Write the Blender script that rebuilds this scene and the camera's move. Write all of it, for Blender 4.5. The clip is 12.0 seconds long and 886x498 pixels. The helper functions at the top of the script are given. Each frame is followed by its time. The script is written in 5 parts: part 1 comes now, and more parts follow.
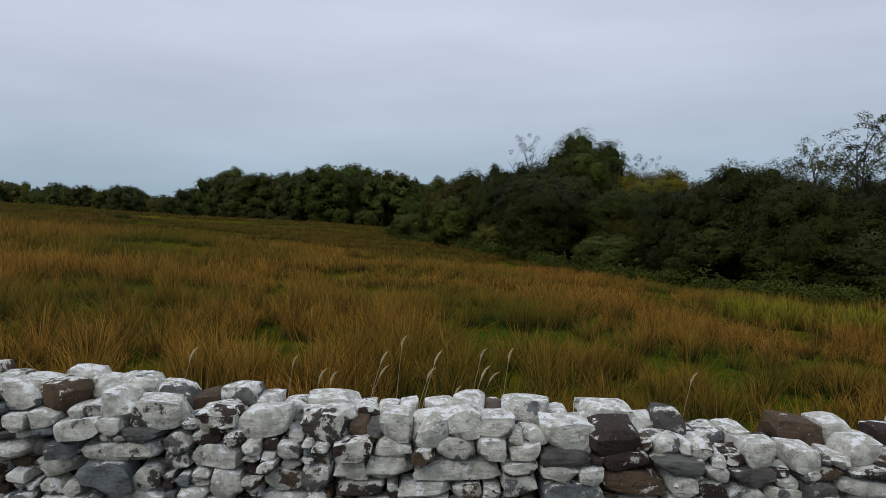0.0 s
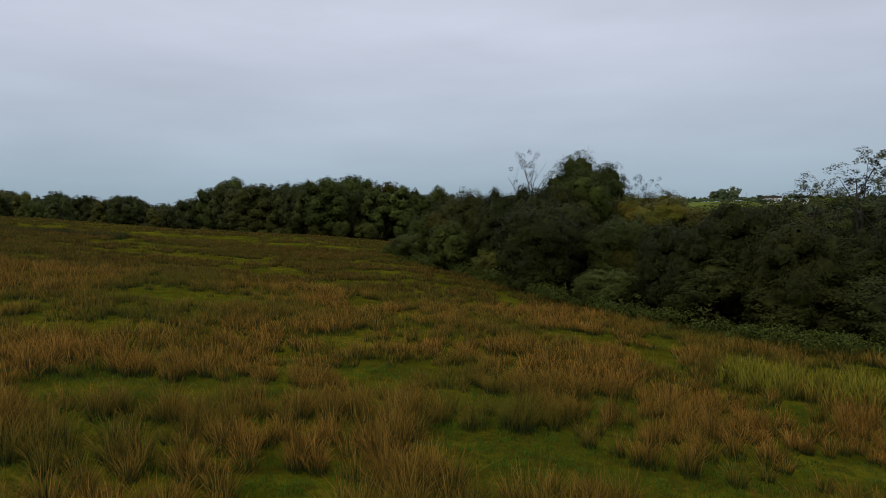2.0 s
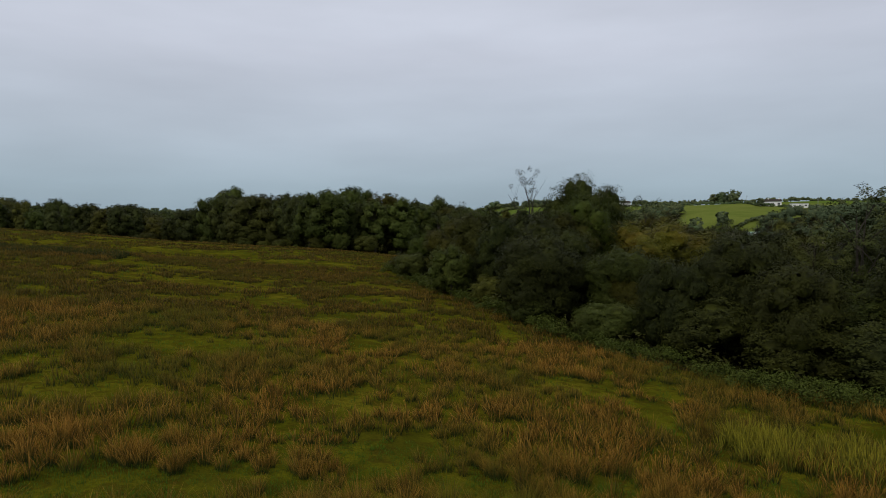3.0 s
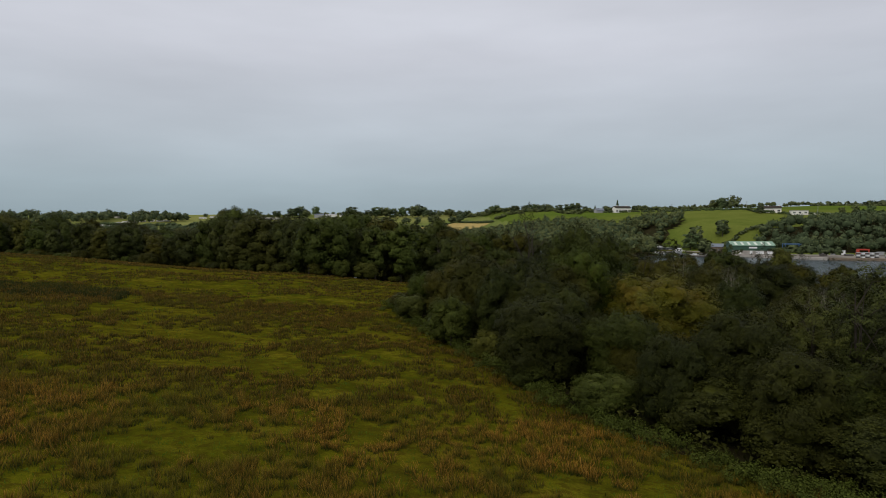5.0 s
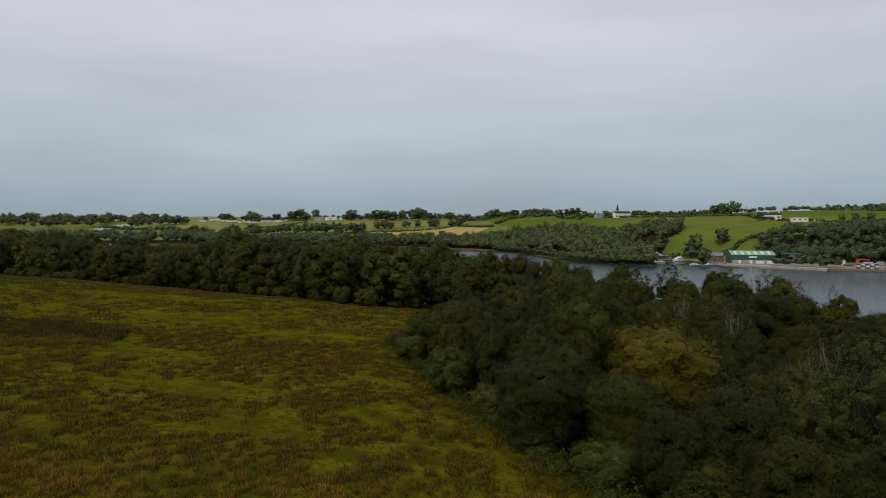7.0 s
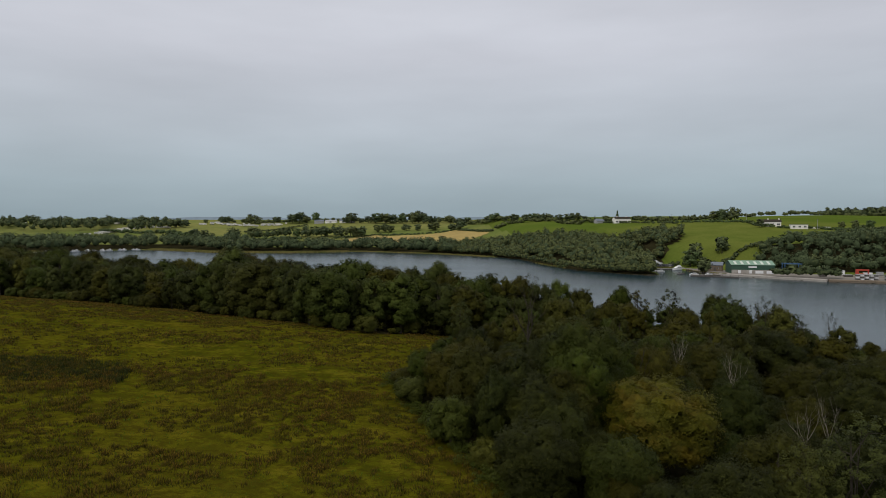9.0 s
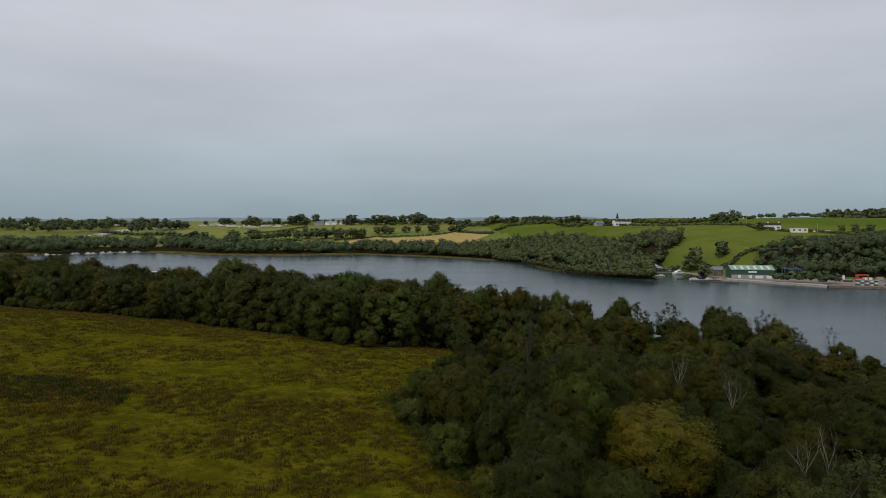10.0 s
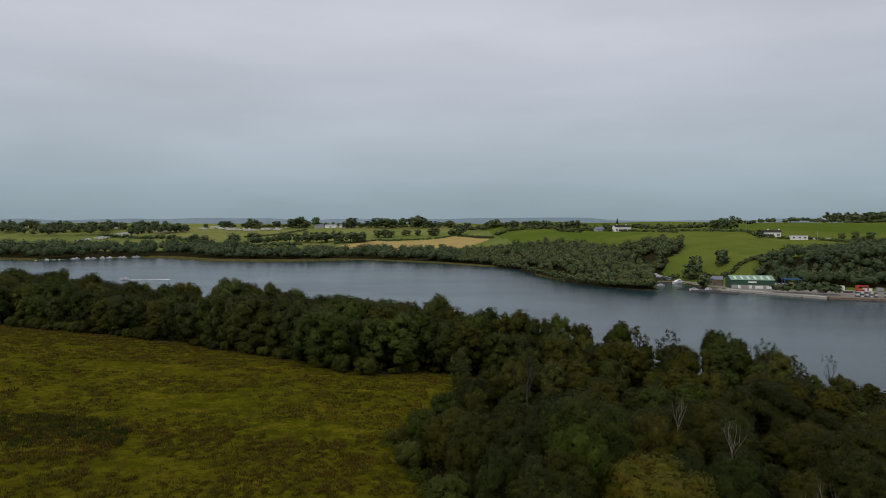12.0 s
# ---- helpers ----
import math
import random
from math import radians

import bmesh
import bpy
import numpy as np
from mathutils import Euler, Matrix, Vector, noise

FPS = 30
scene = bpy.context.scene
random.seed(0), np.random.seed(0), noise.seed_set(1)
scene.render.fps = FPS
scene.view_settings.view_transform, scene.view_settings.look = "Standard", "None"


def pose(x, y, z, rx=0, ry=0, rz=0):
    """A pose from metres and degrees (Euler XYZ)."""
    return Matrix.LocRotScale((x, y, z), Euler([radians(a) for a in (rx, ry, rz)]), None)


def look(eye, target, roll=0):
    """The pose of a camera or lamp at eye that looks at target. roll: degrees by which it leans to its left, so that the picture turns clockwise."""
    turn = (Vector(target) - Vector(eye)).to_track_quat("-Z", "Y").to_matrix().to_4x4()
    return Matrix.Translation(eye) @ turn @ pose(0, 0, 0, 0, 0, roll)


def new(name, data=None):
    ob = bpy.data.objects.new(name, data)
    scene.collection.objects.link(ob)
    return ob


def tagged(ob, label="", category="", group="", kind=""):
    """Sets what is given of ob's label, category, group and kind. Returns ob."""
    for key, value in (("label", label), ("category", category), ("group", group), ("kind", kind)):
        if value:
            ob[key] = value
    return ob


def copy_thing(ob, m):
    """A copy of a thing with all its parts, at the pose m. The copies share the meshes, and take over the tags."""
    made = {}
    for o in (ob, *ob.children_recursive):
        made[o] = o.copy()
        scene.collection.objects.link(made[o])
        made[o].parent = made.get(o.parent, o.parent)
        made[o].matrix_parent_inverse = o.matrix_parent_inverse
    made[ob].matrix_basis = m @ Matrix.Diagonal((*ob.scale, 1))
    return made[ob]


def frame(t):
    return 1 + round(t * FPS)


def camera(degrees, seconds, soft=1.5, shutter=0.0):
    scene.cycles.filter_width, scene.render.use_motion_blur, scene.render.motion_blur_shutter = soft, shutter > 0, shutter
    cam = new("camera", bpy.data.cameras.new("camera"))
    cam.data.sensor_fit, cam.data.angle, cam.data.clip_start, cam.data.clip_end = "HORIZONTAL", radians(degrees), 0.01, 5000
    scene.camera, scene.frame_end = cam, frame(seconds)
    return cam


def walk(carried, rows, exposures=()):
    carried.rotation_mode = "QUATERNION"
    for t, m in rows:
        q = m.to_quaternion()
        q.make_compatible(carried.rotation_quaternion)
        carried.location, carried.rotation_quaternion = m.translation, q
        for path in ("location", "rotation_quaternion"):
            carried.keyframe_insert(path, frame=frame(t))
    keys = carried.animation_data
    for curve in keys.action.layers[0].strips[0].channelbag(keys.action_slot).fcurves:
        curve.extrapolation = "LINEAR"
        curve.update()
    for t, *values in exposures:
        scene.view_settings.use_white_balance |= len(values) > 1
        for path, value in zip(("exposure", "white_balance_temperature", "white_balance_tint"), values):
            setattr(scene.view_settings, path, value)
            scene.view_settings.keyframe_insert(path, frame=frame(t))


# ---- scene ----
# ================= camera and its rise =================
cam = camera(72.0, 12.0, soft=0.75)
EYE, TILT = 2.2, -2.34
ROWS = [
    (0.0, 0.0, 0.0, 0.0, 0.06),
    (0.5, -0.01, -0.02, 0.47, 0.03),
    (1.0, -0.03, -0.03, 0.99, -0.03),
    (1.5, -0.03, -0.02, 1.57, -0.08),
    (2.0, -0.04, 0.04, 2.57, -0.11),
    (2.5, -0.04, 0.09, 3.84, -0.11),
    (3.0, -0.03, 0.15, 5.15, -0.05),
    (5.0, 0.01, 0.27, 10.59, -0.01),
    (5.5, 0.02, 0.30, 11.92, -0.01),
    (6.0, 0.01, 0.30, 13.25, -0.01),
    (6.5, 0.00, 0.33, 14.58, -0.02),
    (7.0, 0.01, 0.38, 15.93, 0.0),
    (9.0, 0.05, 0.33, 21.52, 0.03),
    (9.5, 0.05, 0.36, 22.90, 0.03),
    (10.0, 0.06, 0.41, 24.34, 0.01),
    (10.5, 0.07, 0.50, 25.81, 0.03),
    (11.0, 0.08, 0.56, 27.22, 0.02),
    (11.5, 0.08, 0.59, 28.62, 0.05),
    (12.0, 0.09, 0.64, 30.00, 0.06),
]
walk(cam, [(t, pose(x, y, EYE + z, 90 + TILT, 0, 0) @ pose(0, 0, 0, 0, 0, roll)) for t, x, y, z, roll in ROWS],
     exposures=[(0.0, 0.10, 6150, 10), (2.0, 0.06, 6250, 10), (3.2, 0.06, 6450, 10), (5.5, 0.10, 6750, 10), (9.0, 0.05, 6750, 10), (12.0, -0.03, 6600, 10)])

# ================= sky and sun =================
SUN_EL, SUN_AZ = 46.0, 222.0        # degrees above the horizon; compass bearing, y is north
world = bpy.data.worlds.new("overcast_sky")
scene.world = world
world.use_nodes = True
wn, wl = world.node_tree.nodes, world.node_tree.links
wn.clear()
w_out = wn.new("ShaderNodeOutputWorld")
w_bg = wn.new("ShaderNodeBackground")
w_sky = wn.new("ShaderNodeTexSky")
w_sky.sky_type, w_sky.sun_disc = "NISHITA", False
w_sky.sun_elevation, w_sky.sun_rotation = radians(SUN_EL), radians(SUN_AZ)
w_sky.air_density, w_sky.dust_density = 1.0, 3.0
w_scale = wn.new("ShaderNodeVectorMath")
w_scale.operation = "SCALE"
w_scale.inputs["Scale"].default_value = 0.10
w_co = wn.new("ShaderNodeTexCoord")
w_sep = wn.new("ShaderNodeSeparateXYZ")
w_ramp = wn.new("ShaderNodeValToRGB")      # cloud deck, horizon to zenith
w_map = wn.new("ShaderNodeMapping")
w_map.inputs["Scale"].default_value = (1.0, 1.0, 4.6)
w_noise = wn.new("ShaderNodeTexNoise")
w_noise.inputs["Scale"].default_value = 2.0
w_noise.inputs["Detail"].default_value = 5.0
w_noise.inputs["Roughness"].default_value = 0.5
w_nr = wn.new("ShaderNodeMapRange")
w_nr.inputs["From Min"].default_value, w_nr.inputs["From Max"].default_value = 0.3, 0.7
w_nr.inputs["To Min"].default_value, w_nr.inputs["To Max"].default_value = 0.95, 1.15
w_mul = wn.new("ShaderNodeVectorMath")
w_mul.operation = "SCALE"
w_mix = wn.new("ShaderNodeMix")
w_mix.data_type = "RGBA"
w_mix.inputs["Factor"].default_value = 0.92
el = w_ramp.color_ramp.elements
el[0].position, el[0].color = 0.0, (0.270, 0.355, 0.412, 1)
el[1].position, el[1].color = 1.0, (1.0, 1.01, 1.06, 1)
for at, col in ((0.06, (0.322, 0.405, 0.468, 1)), (0.14, (0.425, 0.482, 0.55, 1)), (0.26, (0.535, 0.565, 0.64, 1)), (0.40, (0.585, 0.61, 0.685, 1))):
    e = el.new(at)
    e.color = col
wl.new(w_co.outputs["Generated"], w_sep.inputs[0])
wl.new(w_sep.outputs["Z"], w_ramp.inputs["Fac"])
wl.new(w_co.outputs["Generated"], w_map.inputs["Vector"])
wl.new(w_map.outputs[0], w_noise.inputs["Vector"])
wl.new(w_noise.outputs[0], w_nr.inputs["Value"])
wl.new(w_ramp.outputs["Color"], w_mul.inputs[0])
wl.new(w_nr.outputs[0], w_mul.inputs["Scale"])
wl.new(w_sky.outputs[0], w_scale.inputs[0])
wl.new(w_scale.outputs[0], w_mix.inputs["A"])
wl.new(w_mul.outputs[0], w_mix.inputs["B"])
wl.new(w_mix.outputs["Result"], w_bg.inputs["Color"])
w_bg.inputs["Strength"].default_value = 1.0
wl.new(w_bg.outputs[0], w_out.inputs["Surface"])

sun_data = bpy.data.lights.new("sun", "SUN")
sun_data.energy, sun_data.angle, sun_data.color = 1.15, radians(30), (1.0, 0.95, 0.88)
sun = new("sun", sun_data)
sun_dir = Vector((math.sin(radians(SUN_AZ)) * math.cos(radians(SUN_EL)), math.cos(radians(SUN_AZ)) * math.cos(radians(SUN_EL)), math.sin(radians(SUN_EL))))
sun.matrix_world = look(sun_dir * 200, (0, 0, 0))

# ================= materials =================
def noise_node(nt, scale, detail=4.0, rough=0.55, space="Object", stretch=(1, 1, 1)):
    co = nt.nodes.new("ShaderNodeTexCoord")
    mp = nt.nodes.new("ShaderNodeMapping")
    mp.inputs["Scale"].default_value = stretch
    nz = nt.nodes.new("ShaderNodeTexNoise")
    nz.inputs["Scale"].default_value, nz.inputs["Detail"].default_value, nz.inputs["Roughness"].default_value = scale, detail, rough
    if space == "World":
        geo = nt.nodes.new("ShaderNodeNewGeometry")
        nt.links.new(geo.outputs["Position"], mp.inputs["Vector"])
    else:
        nt.links.new(co.outputs[space], mp.inputs["Vector"])
    nt.links.new(mp.outputs[0], nz.inputs["Vector"])
    return nz.outputs[0]


def rng(nt, sock, lo, hi, a=0.0, b=1.0):
    m = nt.nodes.new("ShaderNodeMapRange")
    m.inputs["From Min"].default_value, m.inputs["From Max"].default_value = lo, hi
    m.inputs["To Min"].default_value, m.inputs["To Max"].default_value = a, b
    nt.links.new(sock, m.inputs["Value"])
    return m.outputs[0]


def blend(nt, fac, a, b, mode="MIX"):
    m = nt.nodes.new("ShaderNodeMix")
    m.data_type, m.blend_type = "RGBA", mode
    for sock, val in ((m.inputs["Factor"], fac), (m.inputs["A"], a), (m.inputs["B"], b)):
        if isinstance(val, (int, float)):
            sock.default_value = val
        elif isinstance(val, tuple):
            sock.default_value = (*val, 1)
        else:
            nt.links.new(val, sock)
    return m.outputs["Result"]


def math_node(nt, op, a, b=0.0):
    m = nt.nodes.new("ShaderNodeMath")
    m.operation = op
    for sock, val in ((m.inputs[0], a), (m.inputs[1], b)):
        if isinstance(val, (int, float)):
            sock.default_value = val
        else:
            nt.links.new(val, sock)
    return m.outputs[0]


def blank(name, rough=0.8, metal=0.0):
    m = bpy.data.materials.new(name)
    m.use_nodes = True
    b = m.node_tree.nodes["Principled BSDF"]
    b.inputs["Roughness"].default_value, b.inputs["Metallic"].default_value = rough, metal
    return m, m.node_tree, b


def bump(nt, bsdf, height, strength, dist):
    n = nt.nodes.new("ShaderNodeBump")
    n.inputs["Strength"].default_value, n.inputs["Distance"].default_value = strength, dist
    nt.links.new(height, n.inputs["Height"])
    nt.links.new(n.outputs[0], bsdf.inputs["Normal"])


def plain(name, a, b, scale, rough=0.7, metal=0.0, relief=0.3, dist=0.02, space="Object"):
    """Two-tone worn surface: broad stains of b over a, fine grain and relief."""
    m, nt, bs = blank(name, rough, metal)
    big = rng(nt, noise_node(nt, scale, 5, 0.6, space), 0.35, 0.7)
    fine = noise_node(nt, scale * 9, 3, 0.6, space)
    col = blend(nt, big, a, b)
    col = blend(nt, rng(nt, fine, 0.3, 0.75, 0.0, 0.35), col, tuple(0.55 * v for v in b))
    nt.links.new(col, bs.inputs["Base Color"])
    bs.inputs["Specular IOR Level"].default_value = 0.0 if rough > 0.88 else 0.4
    bump(nt, bs, fine, relief, dist)
    return m


def leaf_material(name, dark, mid, light, patch=(0, 0, 0), patch_amount=0.0, vary=0.8, patch_scale=0.45):
    """Leaves: random from leaf to leaf, and each tree leans to olive brown or to fresh green."""
    m, nt, bs = blank(name, 0.65)
    geo = nt.nodes.new("ShaderNodeNewGeometry")
    info = nt.nodes.new("ShaderNodeObjectInfo")
    isl, tree = geo.outputs["Random Per Island"], info.outputs["Random"]
    col = blend(nt, isl, dark, mid)
    col = blend(nt, rng(nt, isl, 0.75, 1.0, 0, 0.7), col, light)
    warm = tuple(q * f for q, f in zip(mid, (2.0, 1.5, 0.75)))
    fresh = tuple(q * f for q, f in zip(mid, (1.45, 1.75, 0.9)))
    col = blend(nt, rng(nt, tree, 0.48, 0.88, 0.0, vary), col, warm)
    col = blend(nt, rng(nt, tree, 0.36, 0.0, 0.0, vary), col, fresh)
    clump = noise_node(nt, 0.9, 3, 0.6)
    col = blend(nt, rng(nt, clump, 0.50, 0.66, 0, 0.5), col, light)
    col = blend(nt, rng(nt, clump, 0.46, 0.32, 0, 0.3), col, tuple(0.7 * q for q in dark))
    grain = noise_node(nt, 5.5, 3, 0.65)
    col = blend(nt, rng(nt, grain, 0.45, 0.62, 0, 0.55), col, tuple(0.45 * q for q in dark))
    if patch_amount:
        nz = noise_node(nt, patch_scale, 3, 0.5)
        col = blend(nt, rng(nt, nz, 0.5, 0.62, 0, patch_amount), col, patch)
    nt.links.new(col, bs.inputs["Base Color"])
    bs.inputs["Specular IOR Level"].default_value = 0.06
    return m


def blade_material(name, root, tip_a, tip_b, green, green_bias=0.5):
    """Rush and grass blades: greener at the root, straw or rust at the tip, in patches over the field."""
    m, nt, bs = blank(name, 0.65)
    bs.inputs["Specular IOR Level"].default_value = 0.05
    geo = nt.nodes.new("ShaderNodeNewGeometry")
    at = nt.nodes.new("ShaderNodeAttribute")
    at.attribute_name = "tip"
    isl = geo.outputs["Random Per Island"]
    tip = blend(nt, rng(nt, isl, 0.1, 0.6), tip_a, tip_b)
    tip = blend(nt, rng(nt, isl, 0.72, 0.8), tip, tuple(0.3 * q for q in tip_b))
    wide = noise_node(nt, 0.09, 4, 0.6, "World")
    tip = blend(nt, rng(nt, wide, green_bias - 0.06, green_bias + 0.12), tip, green)
    tuft = noise_node(nt, 1.1, 2, 0.5, "World", (1, 1, 0.15))
    tip = blend(nt, rng(nt, tuft, 0.52, 0.68, 0, 0.75), tip, tuple(0.42 * q for q in tip_b))
    tip = blend(nt, rng(nt, tuft, 0.40, 0.28, 0, 0.55), tip, tuple(1.5 * q for q in tip_b))
    # the green root colour is also darkened, as shade low among the blades
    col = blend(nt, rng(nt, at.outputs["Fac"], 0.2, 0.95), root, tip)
    nt.links.new(col, bs.inputs["Base Color"])
    return m


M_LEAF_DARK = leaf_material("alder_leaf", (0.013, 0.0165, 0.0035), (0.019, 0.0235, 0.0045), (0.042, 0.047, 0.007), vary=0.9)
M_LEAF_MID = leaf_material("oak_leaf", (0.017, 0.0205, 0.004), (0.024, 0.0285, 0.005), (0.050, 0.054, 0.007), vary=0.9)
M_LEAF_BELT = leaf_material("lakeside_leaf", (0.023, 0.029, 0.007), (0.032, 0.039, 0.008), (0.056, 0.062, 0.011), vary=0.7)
M_LEAF_YELLOW = leaf_material("sycamore_leaf", (0.050, 0.052, 0.005), (0.066, 0.067, 0.006), (0.098, 0.094, 0.008), (0.086, 0.050, 0.006), 0.45, vary=0.1)
M_LEAF_AIRY = leaf_material("ash_leaf", (0.034, 0.042, 0.010), (0.048, 0.058, 0.013), (0.074, 0.084, 0.018), vary=0.6)
M_LEAF_BRAMBLE = leaf_material("bramble_leaf", (0.030, 0.038, 0.007), (0.044, 0.052, 0.009), (0.068, 0.074, 0.013), vary=0.4)
# far leaves: paler and bluer, with the distance haze mixed into their colour
M_LEAF_HAZED = leaf_material("hazed_far_leaf", (0.060, 0.084, 0.042), (0.082, 0.110, 0.052), (0.116, 0.144, 0.062), (0.104, 0.118, 0.044), 0.5, vary=0.4, patch_scale=0.05)
# inside of far crowns: shade between the leaves painted as a darker green
M_FARSHADE = plain("far_crown_shade", (0.046, 0.064, 0.032), (0.056, 0.074, 0.038), 0.5, 1.0)
M_BARK = plain("bark", (0.040, 0.034, 0.026), (0.07, 0.062, 0.05), 3.0, 0.9)
M_BARK_PALE = plain("dead_bark", (0.23, 0.205, 0.17), (0.12, 0.105, 0.085), 4.0, 0.85)
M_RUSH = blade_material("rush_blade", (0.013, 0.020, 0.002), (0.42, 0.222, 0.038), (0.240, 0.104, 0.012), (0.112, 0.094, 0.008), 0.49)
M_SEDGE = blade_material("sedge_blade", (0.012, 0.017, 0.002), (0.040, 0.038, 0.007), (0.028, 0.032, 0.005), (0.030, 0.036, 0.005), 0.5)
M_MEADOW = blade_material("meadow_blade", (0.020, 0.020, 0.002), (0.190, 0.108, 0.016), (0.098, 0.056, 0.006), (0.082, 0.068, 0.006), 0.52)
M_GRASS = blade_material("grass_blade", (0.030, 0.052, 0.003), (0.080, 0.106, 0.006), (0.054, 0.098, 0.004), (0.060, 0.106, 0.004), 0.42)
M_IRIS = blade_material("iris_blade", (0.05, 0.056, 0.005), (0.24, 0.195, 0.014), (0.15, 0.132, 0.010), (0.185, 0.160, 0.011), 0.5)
M_SEED = plain("seed_head", (0.38, 0.31, 0.17), (0.28, 0.22, 0.12), 8.0, 0.8)


def field_material():
    m, nt, bs = blank("rough_pasture", 0.95)
    bs.inputs["Specular IOR Level"].default_value = 0.0
    wide = noise_node(nt, 0.05, 5, 0.6, "World")
    mid = noise_node(nt, 0.5, 4, 0.6, "World")
    fine = noise_node(nt, 9.0, 4, 0.7, "World")
    col = blend(nt, rng(nt, mid, 0.40, 0.60), (0.045, 0.047, 0.003), (0.088, 0.086, 0.005))
    blot = noise_node(nt, 0.16, 4, 0.65, "World", (1, 1.7, 1))
    col = blend(nt, rng(nt, blot, 0.52, 0.66, 0, 0.6), col, (0.150, 0.122, 0.011))
    col = blend(nt, rng(nt, blot, 0.45, 0.32, 0, 0.6), col, (0.050, 0.042, 0.005))
    col = blend(nt, rng(nt, wide, 0.42, 0.62, 0, 0.35), col, (0.105, 0.078, 0.007))
    tuss = noise_node(nt, 1.15, 4, 0.65, "World", (1, 1.3, 1))
    col = blend(nt, rng(nt, tuss, 0.50, 0.60, 0, 0.7), col, (0.046, 0.034, 0.004))
    col = blend(nt, rng(nt, fine, 0.35, 0.7, 0, 0.5), col, (0.018, 0.024, 0.003))
    nt.links.new(col, bs.inputs["Base Color"])
    bump(nt, bs, fine, 0.8, 0.12)
    return m


def pasture_material(name, lush, pale):
    m, nt, bs = blank(name, 0.95)
    bs.inputs["Specular IOR Level"].default_value = 0.0
    wide = noise_node(nt, 0.006, 4, 0.5, "World")
    mid = noise_node(nt, 0.05, 5, 0.65, "World")
    fine = noise_node(nt, 0.6, 4, 0.7, "World")
    col = blend(nt, rng(nt, wide, 0.4, 0.6), lush, pale)
    col = blend(nt, rng(nt, mid, 0.4, 0.7, 0, 0.5), col, tuple(0.75 * q for q in lush))
    col = blend(nt, rng(nt, fine, 0.4, 0.8, 0, 0.5), col, tuple(0.6 * q for q in lush))
    nt.links.new(col, bs.inputs["Base Color"])
    bump(nt, bs, fine, 0.5, 0.3)
    return m


M_FIELD = field_material()
M_PASTURE = pasture_material("far_pasture", (0.074, 0.110, 0.017), (0.115, 0.132, 0.028))
M_HAY = pasture_material("grazed_hill", (0.115, 0.145, 0.038), (0.185, 0.185, 0.060))
M_WOODFLOOR = plain("wood_floor", (0.02, 0.022, 0.009), (0.035, 0.028, 0.014), 0.4, 0.95, 0, 0.6, 0.1, "World")
M_LAKEBED = plain("lake_bed", (0.03, 0.03, 0.025), (0.05, 0.045, 0.03), 0.2, 0.9, 0, 0.3, 0.1, "World")
M_BARLEY = plain("barley_stubble", (0.36, 0.27, 0.10), (0.28, 0.215, 0.085), 0.03, 0.9, 0, 0.4, 0.1, "World")
M_REED = plain("reed_bank", (0.10, 0.11, 0.03), (0.16, 0.13, 0.05), 0.08, 0.9, 0, 0.6, 0.2, "World")
M_GRAVEL = plain("gravel_yard", (0.22, 0.20, 0.175), (0.15, 0.14, 0.12), 0.15, 0.9, 0, 0.3, 0.05, "World")
# blue-grey of the upland is distance haze put into the base colour
M_MOUNTAIN = plain("hazed_upland", (0.225, 0.285, 0.34), (0.21, 0.27, 0.325), 0.002, 1.0, 0, 0.0, 1, "World")


def water_material():
    m, nt, bs = blank("lake_water", 0.12)
    bs.inputs["Base Color"].default_value = (0.009, 0.026, 0.034, 1)
    bs.inputs["IOR"].default_value = 1.33
    r = noise_node(nt, 0.9, 5, 0.6, "World", (1, 0.45, 1))
    broad = noise_node(nt, 0.012, 3, 0.5, "World", (0.5, 1.6, 1))
    nt.links.new(rng(nt, broad, 0.35, 0.65, 0.17, 0.24), bs.inputs["Roughness"])
    bump(nt, bs, r, 0.25, 0.2)
    return m


M_WATER = water_material()

# ================= mesh helpers =================
def mesh_object(name, verts, faces, material, parent=None, smooth=False):
    me = bpy.data.meshes.new(name)
    me.from_pydata(verts, [], faces)
    if smooth:
        me.polygons.foreach_set("use_smooth", np.ones(len(me.polygons), bool))
    for mt in (material if isinstance(material, (list, tuple)) else [material]):
        me.materials.append(mt)
    ob = new(name, me)
    if parent:
        ob.parent = parent
    return ob


def array_mesh(name, v, loops, sizes, material, tip=None, soft=None):
    """A mesh straight from arrays: v (n, 3), flat loop indices and face sizes; soft: a shading normal for each vertex."""
    me = bpy.data.meshes.new(name)
    me.vertices.add(len(v))
    me.vertices.foreach_set("co", np.asarray(v, np.float32).ravel())
    me.loops.add(len(loops))
    me.loops.foreach_set("vertex_index", np.asarray(loops, np.int32))
    sizes = np.asarray(sizes, np.int32)
    me.polygons.add(len(sizes))
    me.polygons.foreach_set("loop_start", np.r_[0, np.cumsum(sizes)[:-1]].astype(np.int32))
    me.polygons.foreach_set("loop_total", sizes)
    if tip is not None:
        a = me.attributes.new("tip", "FLOAT", "POINT")
        a.data.foreach_set("value", np.asarray(tip, np.float32))
    me.update(calc_edges=True)
    me.validate()
    if soft is not None:
        me.normals_split_custom_set_from_vertices(np.asarray(soft, np.float32).tolist())
    me.materials.append(material)
    return me


